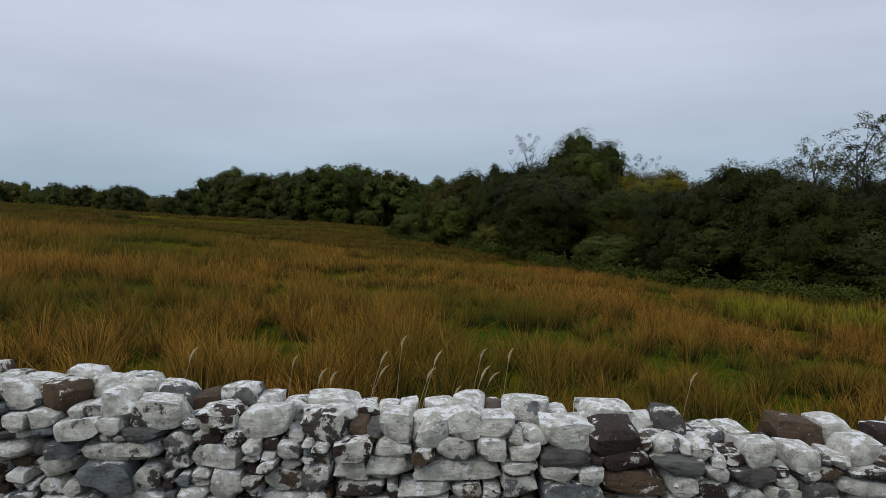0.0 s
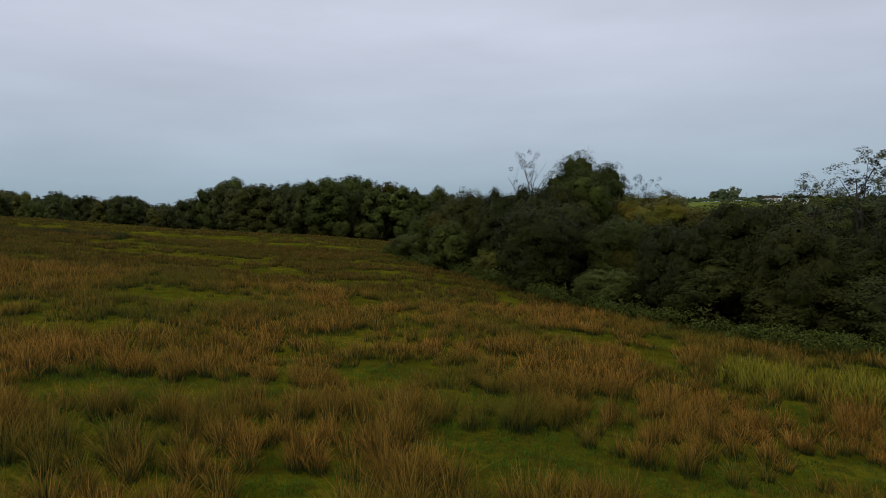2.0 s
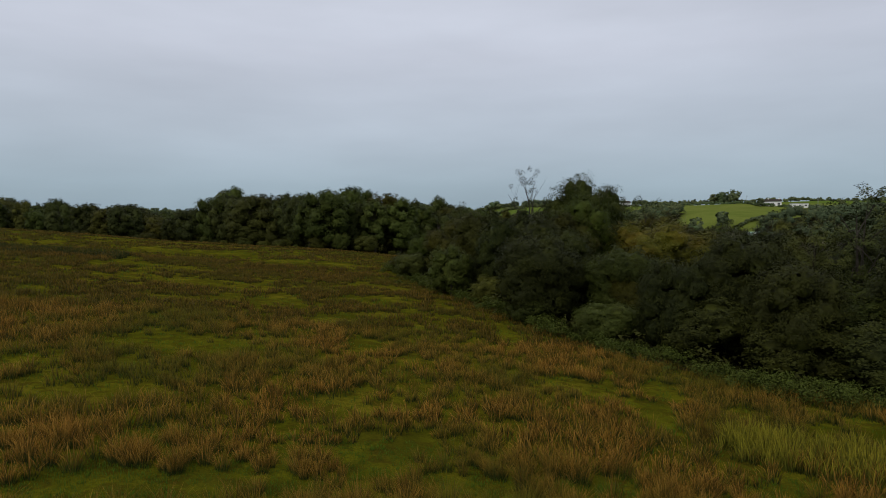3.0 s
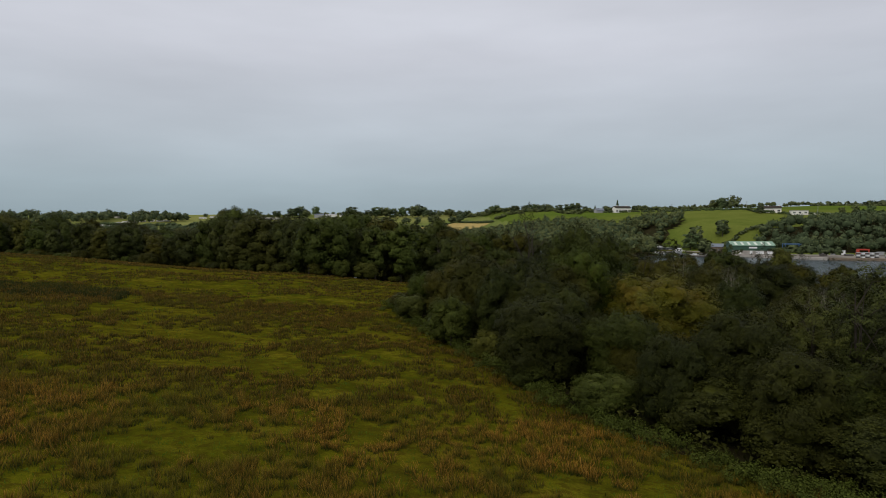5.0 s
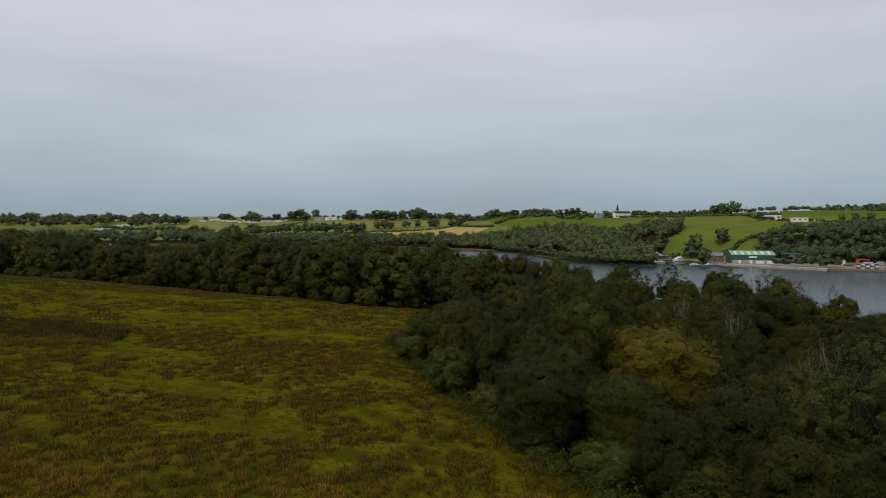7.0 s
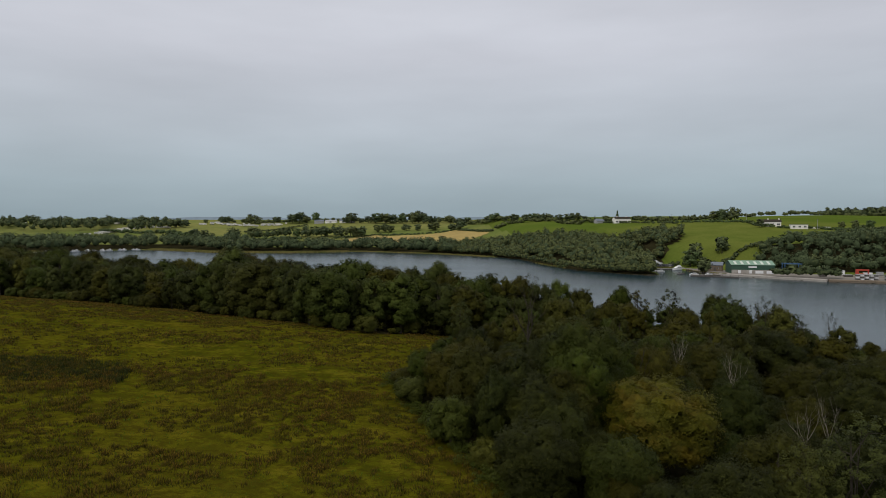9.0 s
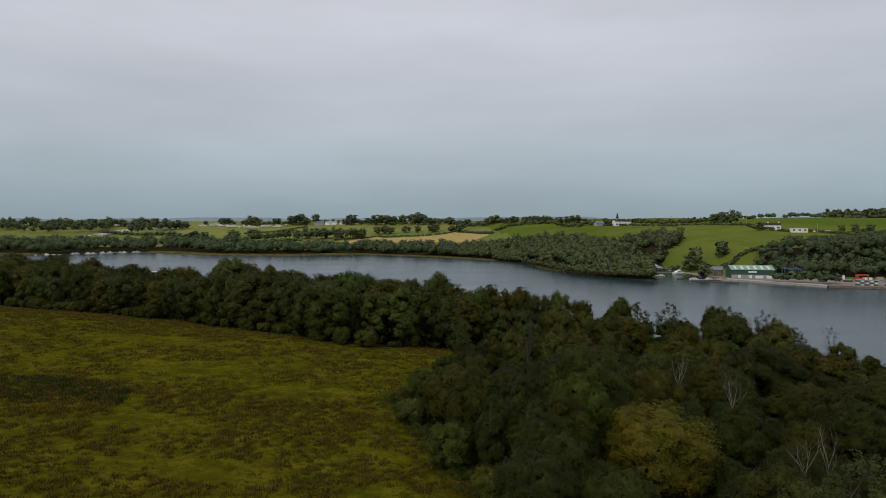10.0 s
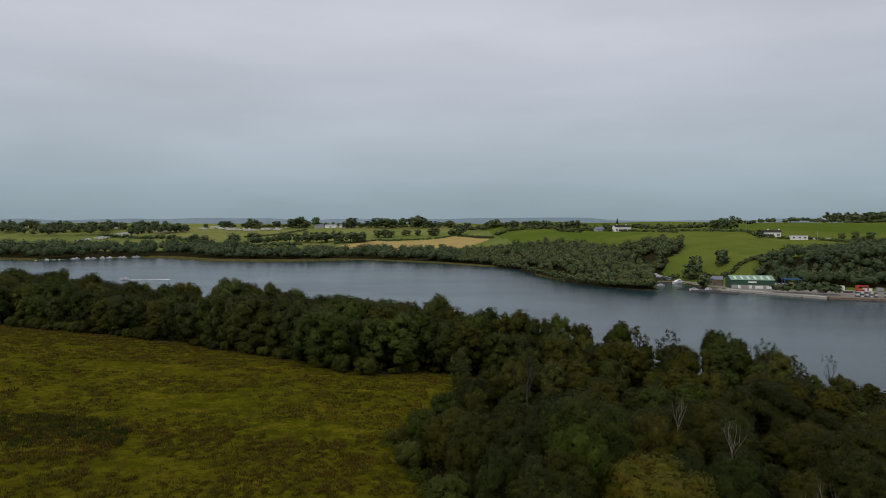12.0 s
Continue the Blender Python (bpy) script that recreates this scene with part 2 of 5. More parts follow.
def part(name, bm, material, parent=None, label="", smooth=False):
    me = bpy.data.meshes.new(name)
    bm.normal_update()
    bm.to_mesh(me)
    bm.free()
    if smooth:
        me.polygons.foreach_set("use_smooth", np.ones(len(me.polygons), bool))
    me.materials.append(material)
    ob = new(name, me)
    if parent:
        ob.parent = parent
    if label:
        ob["label"] = label
    return ob


def smooth01(t):
    t = np.clip(t, 0, 1)
    return t * t * (3 - 2 * t)


def vnoise(x, y, seed=0):
    """Smooth value noise for arrays, about -1 to 1."""
    r = np.random.RandomState(seed)
    tab = r.uniform(-1, 1, (64, 64))
    xi, yi = np.floor(x).astype(int), np.floor(y).astype(int)
    fx, fy = smooth01(x - xi), smooth01(y - yi)
    g = lambda a, b: tab[a % 64, b % 64]
    return (g(xi, yi) * (1 - fx) + g(xi + 1, yi) * fx) * (1 - fy) + (g(xi, yi + 1) * (1 - fx) + g(xi + 1, yi + 1) * fx) * fy


# ================= the lie of the land =================
LAKE = -5.34
NEAR_X = [-1500, -400, -250, -150, -62, 0, 27, 50, 92, 200, 400, 1500]
NEAR_Y = [520, 330, 285, 250, 212, 180, 169, 157, 137, 108, 60, -200]
FAR_X = [-3000, -1000, -467, -412, -346, -303, -233, -162, -86, -2, 47, 62, 70, 74, 83, 104, 118, 125, 128, 150, 152, 158, 176, 194, 217, 400, 1500]
FAR_Y = [900, 720, 643, 623, 686, 675, 623, 614, 643, 587, 533, 500, 445, 424, 382, 355, 343, 352, 394, 396, 362, 345, 326, 306, 298, 235, 0]


def near_shore(x):
    return np.interp(x, NEAR_X, NEAR_Y)


def far_shore(x):
    return np.interp(x, FAR_X, FAR_Y)


def ground(x, y):
    x, y = np.asarray(x, float), np.asarray(y, float)
    field = np.where(x < 0, -0.073 * x, -2.5 * np.tanh(x / 20)) - 0.25 + 1.0 * np.exp(-((x + 18) / 30) ** 2 - ((y - 122) / 25) ** 2)
    field = field + 0.10 * vnoise(x / 4, y / 4, 1) + 0.30 * vnoise(x / 19 + 7, y / 19, 2) * smooth01((y - 15) / 30)
    s = near_shore(x) - y
    near = LAKE + 0.35 + (field - LAKE - 0.35) * smooth01(s / np.interp(x, [-150, -20], [130, 75]))
    t = y - far_shore(x)
    right = 42 * (1 - np.exp(-t / 230)) - 14 * smooth01((t - 700) / 900)
    left = 2.0 + 35 * smooth01((t - 150) / 450) - 26 * smooth01((t - 800) / 800)
    w = smooth01((x + 40) / 190)
    far = LAKE + 0.4 + (right * w + left * (1 - w)) * smooth01(t / 60) + smooth01(t / 200) * (1.6 * vnoise(x / 90, y / 90, 3) + 2.5 * vnoise(x / 240, y / 240, 4))
    far = far - 7.0 * np.exp(-((x - 112) / 62) ** 2 - ((y - 515) / 75) ** 2) * smooth01(t / 60)
    quay = LAKE + 1.0 + np.maximum(0, t - 42) * 0.05      # levelled boatyard on the far bank
    yard = smooth01((x - 112) / 10) * smooth01((75 + 20 * smooth01((x - 148) / 8) - t) / 25)
    far = far * (1 - yard) + quay * yard
    bed = LAKE - np.clip(np.minimum(-s, -t) * 0.12, 0, 4)
    return np.where(s > 0, near, np.where(t > 0, far, bed))


def gz(x, y):
    return float(ground(np.array([x]), np.array([y]))[0])


# front edge of the right-hand wood, and of the belt of trees along the lake
WOOD = [(-7, 88), (-3, 76), (3, 62), (10, 46), (17, 36.5), (22.5, 30.5), (36, 20), (70, 5), (160, 20), (190, 100), (50, 152), (27, 162), (22, 150), (19, 138), (11, 116), (3, 102)]
BELT_X = [-420, -190, -130, -71, -36, -20, -12, -3, 15, 27]
BELT_Y = [290, 206, 178, 160, 141, 125, 126, 138, 139, 160]
BELT = list(zip(BELT_X, BELT_Y)) + [(0, 174), (-62, 205), (-150, 243), (-250, 278), (-420, 325)]


def inside(poly, x, y):
    x, y = np.asarray(x, float), np.asarray(y, float)
    c = np.zeros(x.shape, bool)
    n = len(poly)
    for i in range(n):
        (x1, y1), (x2, y2) = poly[i], poly[i - 1]
        if y1 != y2:
            c ^= ((y1 > y) != (y2 > y)) & (x < (x2 - x1) * (y - y1) / (y2 - y1) + x1)
    return c


# woods of the far bank
BAY = [(-5, 600), (48, 536), (65, 502), (75, 450), (82, 424), (90, 388), (106, 358), (118, 346), (126, 375), (146, 420), (172, 445), (186, 470), (172, 500), (150, 515), (118, 530), (90, 560), (60, 610), (25, 650)]
YARDWOOD = [(184, 366), (200, 357), (235, 346), (330, 312), (460, 330), (430, 400), (310, 418), (262, 408), (210, 396)]


def graded(stops):
    out = []
    for (a, step), (b, _) in zip(stops, stops[1:]):
        out += list(np.arange(a, b, step))
    return np.array(out + [stops[-1][0]], float)


gx = graded([(-3600, 200), (-1400, 40), (-700, 9), (-200, 4), (-40, 1), (40, 4), (110, 2), (244, 8), (700, 40), (1400, 200), (3600, 0)])
gy = graded([(-400, 40), (-40, 4), (-4, 1), (60, 2), (180, 5), (290, 2.5), (400, 6), (800, 10), (1400, 50), (2200, 200), (4800, 0)])
GX, GY = np.meshgrid(gx, gy)
nx, ny = len(gx), len(gy)
gv = np.stack([GX, GY, ground(GX, GY)], -1).reshape(-1, 3)
ii = np.arange(nx - 1)[None, :] + np.arange(ny - 1)[:, None] * nx
quads = np.stack([ii, ii + 1, ii + nx + 1, ii + nx], -1).reshape(-1, 4)
me = array_mesh("ground", gv, quads.ravel(), np.full(len(quads), 4), M_FIELD)
for mt in (M_WOODFLOOR, M_LAKEBED, M_PASTURE, M_GRAVEL, M_HAY):
    me.materials.append(mt)
cx, cy = gv[quads].mean(1)[:, 0], gv[quads].mean(1)[:, 1]
which = np.where(inside(WOOD, cx, cy) | inside(BELT, cx, cy), 1, 0)
which = np.where(cy > near_shore(cx), 2, which)
which = np.where(cy > far_shore(cx), np.where(cx < 70 - 0.05 * (cy - 700), 5, 3), which)
which = np.where((cy > far_shore(cx)) & (cy < far_shore(cx) + 42) & (cx > 152) & (cx < 420), 4, which)
which = np.where(inside(BAY, cx, cy) | inside(YARDWOOD, cx, cy) | ((cx > -900) & (cx < 10) & (cy > far_shore(cx) + 4) & (cy < far_shore(cx) + np.where(cx > -250, 70, 130))), 1, which)
which = np.where((cx > 48) & (cx < 122) & (cy > far_shore(cx)) & (cy < far_shore(cx) + np.where(cx < 95, 80, 26)), 1, which)
which = np.where((cy > near_shore(cx)) & (cy < far_shore(cx)), 2, which)
me.polygons.foreach_set("material_index", which.astype(np.int32))
me.polygons.foreach_set("use_smooth", np.ones(len(quads), bool))
tagged(new("ground", me), "rough green and brown pasture sloping to a lake, green hills beyond", "ground", kind="structure")

wv = [(-1400, 60, LAKE), (1400, -250, LAKE), (1400, 900, LAKE), (-1400, 900, LAKE)]
tagged(mesh_object("water", wv, [(0, 1, 2, 3)], M_WATER), "calm grey lake water under an overcast sky", "lake", kind="structure")

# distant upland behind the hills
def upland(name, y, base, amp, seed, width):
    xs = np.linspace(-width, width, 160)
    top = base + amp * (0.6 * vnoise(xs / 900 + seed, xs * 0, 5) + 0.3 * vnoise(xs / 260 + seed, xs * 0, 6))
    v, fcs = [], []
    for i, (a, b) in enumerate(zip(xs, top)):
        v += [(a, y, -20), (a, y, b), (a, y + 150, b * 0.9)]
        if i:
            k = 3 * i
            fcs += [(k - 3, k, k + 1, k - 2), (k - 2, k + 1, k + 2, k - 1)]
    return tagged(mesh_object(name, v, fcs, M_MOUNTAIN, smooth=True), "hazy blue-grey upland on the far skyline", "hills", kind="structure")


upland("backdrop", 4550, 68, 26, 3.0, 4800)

# ================= trees =================
def tube(bm, pts, radii, sides=6):
    rings = []
    for i, (p, r) in enumerate(zip(pts, radii)):
        d = (pts[min(i + 1, len(pts) - 1)] - pts[max(i - 1, 0)]).normalized()
        a = d.orthogonal().normalized()
        b = d.cross(a)
        rings.append([bm.verts.new(p + r * (math.cos(k * math.tau / sides) * a + math.sin(k * math.tau / sides) * b)) for k in range(sides)])
    for r0, r1 in zip(rings, rings[1:]):
        for k in range(sides):
            bm.faces.new((r0[k], r0[(k + 1) % sides], r1[(k + 1) % sides], r1[k]))
    bm.faces.new(rings[-1])
    bm.faces.new(rings[0][::-1])


def limb(bm, rnd, start, way, length, r, depth, tips, bend=0.25, sides=5, kids=3):
    pts, p, d = [start.copy()], start.copy(), way.normalized()
    n = 4
    for i in range(n):
        d = (d + Vector((rnd.uniform(-bend, bend), rnd.uniform(-bend, bend), rnd.uniform(-bend * 0.4, bend)))).normalized()
        p = p + d * length / n
        pts.append(p.copy())
    radii = [r * (1 - 0.78 * i / n) for i in range(n + 1)]
    tube(bm, pts, radii, sides)
    tips.append(pts[-1])
    if depth > 0:
        for k in range(kids):
            i = rnd.choice((1, 2, 3, 3))
            side = Vector((rnd.uniform(-1, 1), rnd.uniform(-1, 1), rnd.uniform(-0.1, 0.9))).normalized()
            limb(bm, rnd, pts[i], (d * 0.6 + side).normalized(), length * rnd.uniform(0.45, 0.65), radii[i] * 0.6, depth - 1, tips, bend, max(3, sides - 1), kids)


def unit(a):
    return a / (np.linalg.norm(a, axis=1)[:, None] + 1e-9)


def leaf_cloud(rs, centres, radii, per, size, flat=1.0, out=None, stray=0.33):
    """Small leaf sprays scattered in clumps: arrays for a mesh, and the normals of the clumps that they belong to."""
    n = len(centres) * per
    c = np.repeat(np.asarray(centres), per, 0)
    rad = np.repeat(np.asarray(radii), per)
    d = unit(rs.normal(size=(n, 3)))
    d[:, 2] = np.abs(d[:, 2]) * np.where(rs.rand(n) < 0.75, 1, -0.7)
    q = c + d * (rad * rs.uniform(0.3, 1.0, n) ** 0.6)[:, None] * np.array([1, 1, flat])
    face = 0.5 * d + np.array([0, 0, 0.2]) + 0.22 * rs.normal(size=(n, 3))
    if out is not None:         # clumps turn their faces out of the crown
        face = face + 1.2 * np.repeat(out, per, 0)
    face = unit(face)
    nrm = unit(face + rs.normal(size=(n, 3)) * stray)
    nrm *= np.where((nrm * face).sum(1) < 0, -1, 1)[:, None]
    a = unit(np.cross(nrm, rs.normal(size=(n, 3))))
    b = np.cross(nrm, a)
    s = size * rs.uniform(0.55, 1.45, n)[:, None]
    v = np.stack([q - a * s, q + a * s * 0.7 - b * s * 0.75, q + a * s * 0.5 + b * s * 0.85], 1).reshape(-1, 3)
    return v, np.arange(3 * n), np.full(n, 3), np.repeat(face, 3, 0)


def ball(divisions):
    bm = bmesh.new()
    bmesh.ops.create_icosphere(bm, subdivisions=divisions, radius=1.0)
    out = np.array([tuple(q.co) for q in bm.verts]), np.array([[q.index for q in f.verts] for f in bm.faces])
    bm.free()
    return out


BALL_V, BALL_F = ball(1)
FINE_V, FINE_F = ball(3)


def inner_mass(rs, centre, r, up=None, fine=False):
    """A ragged lump of foliage, its points pushed in and out."""
    bv, bf = (FINE_V, FINE_F) if fine else (BALL_V, BALL_F)
    v = bv * (r * rs.uniform(0.68, 1.14, len(bv)))[:, None]
    if up:
        v[:, 2] *= up / r
    return v + np.array(centre), bf.ravel(), np.full(len(bf), 3), unit(bv + (0.6 if fine else 0.25) * rs.normal(size=bv.shape))


def crown_points(rs, n, height, low, rx, lumps, top=0.5):
    """Clump centres on the outside of an uneven dome of several lobes; top: how full the crown is at its head."""
    half, mid = (height - low) / 2, (height + low) / 2
    lob = [(0.0, 0.0, mid, rx * 0.55)]
    for k in range(lumps):
        u = 1 - 1.9 * (k + 0.5) / lumps         # from the head down to the skirt
        a = k * 2.4 + rs.uniform(-0.6, 0.6)
        r = rx * rs.uniform(0.26, 0.42)
        ring = max(0.0, 1 - u ** (1.5 + 5 * top)) ** 0.6 if u > 0 else 1 + 0.2 * u
        o = (rx - r) * ring * rs.uniform(0.8, 1.15)
        z = mid + (half - r * 0.8) * u * rs.uniform(0.85, 1.08)
        lob.append((math.cos(a) * o, math.sin(a) * o, max(low + r * 0.4, min(height - r * 0.8, z)), r))
    L = np.array(lob)
    m = n * 5
    pick = rs.choice(len(L), m, p=L[:, 3] ** 2 / (L[:, 3] ** 2).sum())
    d = unit(rs.normal(size=(m, 3)))
    p = L[pick, :3] + d * (L[pick, 3] * rs.uniform(0.82, 1.0, m) * np.where(rs.rand(m) < 0.10, rs.uniform(1.05, 1.35, m), 1.0))[:, None]
    gap = np.linalg.norm(p[:, None, :] - L[None, :, :3], axis=2) / L[None, :, 3]
    gap[np.arange(m), pick] = 9
    ok = (gap.min(1) > 0.8) & (p[:, 2] > low * 0.7) & (d[:, 2] > -0.6)
    p, d = p[ok][:n], d[ok][:n]
    out = unit(0.5 * d + 0.9 * unit(p - np.array([0, 0, low + 0.4 * (height - low)])))
    return p, rx * rs.uniform(0.07, 0.16, len(p)), lob, out


def make_tree(name, label, seed, height, low, rx, clumps, per, size, leaf, bark=M_BARK, lumps=9, core="fine", trunk_r=None, top=0.5):
    rs, rnd = np.random.RandomState(seed), random.Random(seed)
    root = tagged(new(name), label, "bush" if "bush" in name else "tree")
    bm = bmesh.new()
    r = trunk_r or height * 0.02
    bend = Vector((rnd.uniform(-0.4, 0.4), rnd.uniform(-0.4, 0.4), 0))
    pts = [Vector((0, 0, -0.5)), Vector((0, 0, height * 0.2)) + bend * 0.3, Vector((0, 0, height * 0.5)) + bend, Vector((0, 0, height * 0.82)) + bend * 1.2]
    tube(bm, pts, [r * 1.35, r, r * 0.7, r * 0.2], 7)
    cp, cr, lob, out = crown_points(rs, clumps, height, low, rx, lumps, top)
    for x, y, z, lr in lob:
        k = rnd.choice((1, 2))
        base = pts[k].lerp(pts[k + 1], rnd.uniform(0, 0.8))
        end = Vector((x, y, z))
        mid = base.lerp(end, 0.5) + Vector((0, 0, 0.08 * height * rnd.random()))
        tube(bm, [base, mid, end], [r * 0.4, r * 0.25, r * 0.06], 4)
    part("trunk", bm, bark, root)
    v, l, s, nv = leaf_cloud(rs, cp, cr, per, size, out=out)
    if core:        # the dense inner mass of each lobe
        for x, y, z, lr in lob:
            v2, l2, s2, n2 = inner_mass(rs, (x * 0.97, y * 0.97, z - 0.03 * lr), lr * 0.8, fine=core == "fine")
            n2 = unit(n2 + 0.5 * unit(v2 - np.array([0, 0, low + 0.4 * (height - low)])))
            v, l, s, nv = np.r_[v, v2], np.r_[l, l2 + len(v)], np.r_[s, s2], np.r_[nv, n2]
    c = new("crown", array_mesh("crown", v, l, s, leaf, soft=nv))
    c.parent = root
    return root


def dead_tree(name, label, seed, height, material, spread=0.55, kids=3, depth=2, r=None, sprays=0.0):
    rnd = random.Random(seed)
    root = tagged(new(name), label, "tree")
    bm = bmesh.new()
    tips = []
    r = r or height * 0.016
    top = Vector((rnd.uniform(-0.3, 0.3), rnd.uniform(-0.3, 0.3), height * 0.55))
    pts = [Vector((0, 0, -0.4)), top * 0.5, top]
    tube(bm, pts, [r * 1.3, r, r * 0.75], 7)
    part("trunk", bm, material, root)
    for k in range(5):
        bm = bmesh.new()
        a = k * 2.4 + rnd.uniform(-0.4, 0.4)
        limb(bm, rnd, top.lerp(pts[1], rnd.uniform(0, 0.6)) if k else top, Vector((math.cos(a) * spread, math.sin(a) * spread, 1.0)), height * rnd.uniform(0.32, 0.46), r * 0.6, depth, tips, 0.35, 5, kids)
        part("branch", bm, material, root)
    if sprays:          # thin leaf sprays left on some of the twigs
        rs = np.random.RandomState(seed)
        keep = [tuple(q) for q in tips if rnd.random() < sprays]
        v, l, s, nv = leaf_cloud(rs, keep, np.full(len(keep), 0.42), 46, 0.06)
        c = tagged(new("leaf_spray", array_mesh("leaf_spray", v, l, s, M_LEAF_DARK, soft=nv)), kind="stuff")
        c.parent = root
    return root


def conifer(name, label, seed, height, rx, leaf):
    rs = np.random.RandomState(seed)
    root = tagged(new(name), label, "tree")
    bm = bmesh.new()
    tube(bm, [Vector((0, 0, -0.3)), Vector((0, 0, height))], [height * 0.018, 0.03], 6)
    part("trunk", bm, M_BARK, root)
    pts, rad = [], []
    for k in range(170):
        h = rs.uniform(0.08, 1.0)
        a = rs.uniform(0, math.tau)
        o = rx * (1 - h) * rs.uniform(0.6, 1.0)
        pts.append((math.cos(a) * o, math.sin(a) * o, h * height))
        rad.append(rx * 0.22 * (1.1 - h) + 0.1)
    v, l, s, nv = leaf_cloud(rs, pts, rad, 12, height * 0.03)
    c = new("crown", array_mesh("crown", v, l, s, leaf, soft=nv))
    c.parent = root
    return root




class Kind:
    """A kind of tree: the first one set is the master itself, the rest are copies."""
    def __init__(self, root, height):
        self.root, self.height, self.used = root, height, False

    def put(self, x, y, top, width=1.0, turn=0.0, group="", label="", sink=0.0):
        z = gz(x, y) - sink
        k = max(0.5, (top - z)) / self.height
        m = pose(x, y, z, 0, 0, turn) @ Matrix.Diagonal((k * width, k * width, k, 1))
        if self.used:
            ob = copy_thing(self.root, m)
            ob.scale = (k * width, k * width, k)
        else:
            ob, self.used = self.root, True
            ob.matrix_basis = m
        tagged(ob, label, group=group)
        return ob

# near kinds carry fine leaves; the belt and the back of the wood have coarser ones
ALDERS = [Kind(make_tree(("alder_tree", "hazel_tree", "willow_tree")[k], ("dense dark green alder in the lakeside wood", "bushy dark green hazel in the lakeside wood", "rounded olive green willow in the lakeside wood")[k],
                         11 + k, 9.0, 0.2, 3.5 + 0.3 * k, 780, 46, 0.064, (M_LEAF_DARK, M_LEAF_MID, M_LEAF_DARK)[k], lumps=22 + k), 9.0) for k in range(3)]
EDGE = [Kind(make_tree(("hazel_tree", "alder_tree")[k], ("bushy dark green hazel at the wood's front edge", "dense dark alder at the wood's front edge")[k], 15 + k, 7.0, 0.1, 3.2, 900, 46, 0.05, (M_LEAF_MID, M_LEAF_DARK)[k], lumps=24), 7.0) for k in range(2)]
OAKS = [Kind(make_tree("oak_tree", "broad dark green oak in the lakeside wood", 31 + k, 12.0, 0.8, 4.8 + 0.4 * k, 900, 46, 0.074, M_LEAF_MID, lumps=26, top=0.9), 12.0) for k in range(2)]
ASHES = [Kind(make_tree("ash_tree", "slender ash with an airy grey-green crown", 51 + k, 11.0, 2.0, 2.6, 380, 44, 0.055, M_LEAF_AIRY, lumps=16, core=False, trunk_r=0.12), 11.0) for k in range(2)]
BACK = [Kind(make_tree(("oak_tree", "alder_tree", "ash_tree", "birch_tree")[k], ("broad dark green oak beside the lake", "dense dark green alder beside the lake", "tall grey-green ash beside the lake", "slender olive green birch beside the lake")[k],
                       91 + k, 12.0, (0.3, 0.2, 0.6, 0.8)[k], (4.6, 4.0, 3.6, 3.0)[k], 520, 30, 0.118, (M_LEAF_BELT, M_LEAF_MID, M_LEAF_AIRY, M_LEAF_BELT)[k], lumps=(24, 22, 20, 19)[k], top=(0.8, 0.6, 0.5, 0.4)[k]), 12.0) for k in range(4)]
RAGGED = [Kind(make_tree("alder_tree", "ragged shoreline alder with gaps in its crown", 131 + k, 12.0, 2.5, 3.6 + 0.5 * k, 150, 34, 0.12, M_LEAF_MID, lumps=13, core=False), 12.0) for k in range(2)]
SYCAMORE = Kind(make_tree("sycamore_tree", "round sycamore turning yellow at the wood's edge", 61, 9.0, 0.6, 4.3, 880, 46, 0.062, M_LEAF_YELLOW, lumps=26, top=0.8), 9.0)
BUSHES = [Kind(make_tree("hawthorn_bush", "low dense hawthorn bush at the wood's edge", 71 + k, 4.0, 0.1, 2.5, 520, 36, 0.05, (M_LEAF_MID, M_LEAF_BRAMBLE)[k], lumps=17, trunk_r=0.12), 4.0) for k in range(2)]
WILLOW = Kind(make_tree("goat_willow_bush", "pale green goat willow bush beside the wood", 75, 5.5, 0.1, 2.8, 500, 38, 0.055, M_LEAF_BRAMBLE, lumps=18, trunk_r=0.12), 5.5)
DEAD = [Kind(dead_tree("dead_tree", "bare dead tree with pale weathered branches", 81 + k, 10.0, M_BARK_PALE, 0.6, 3, 2, 0.10), 10.0) for k in range(2)]
SPRIG = Kind(dead_tree("dying_ash", "thin dying ash with a few leaf sprays on bare branches", 88, 12.0, M_BARK, 0.5, 3, 2, 0.14, 0.4), 12.0)

rnd = random.Random(5)
WOODS = "trees of the lakeside wood"
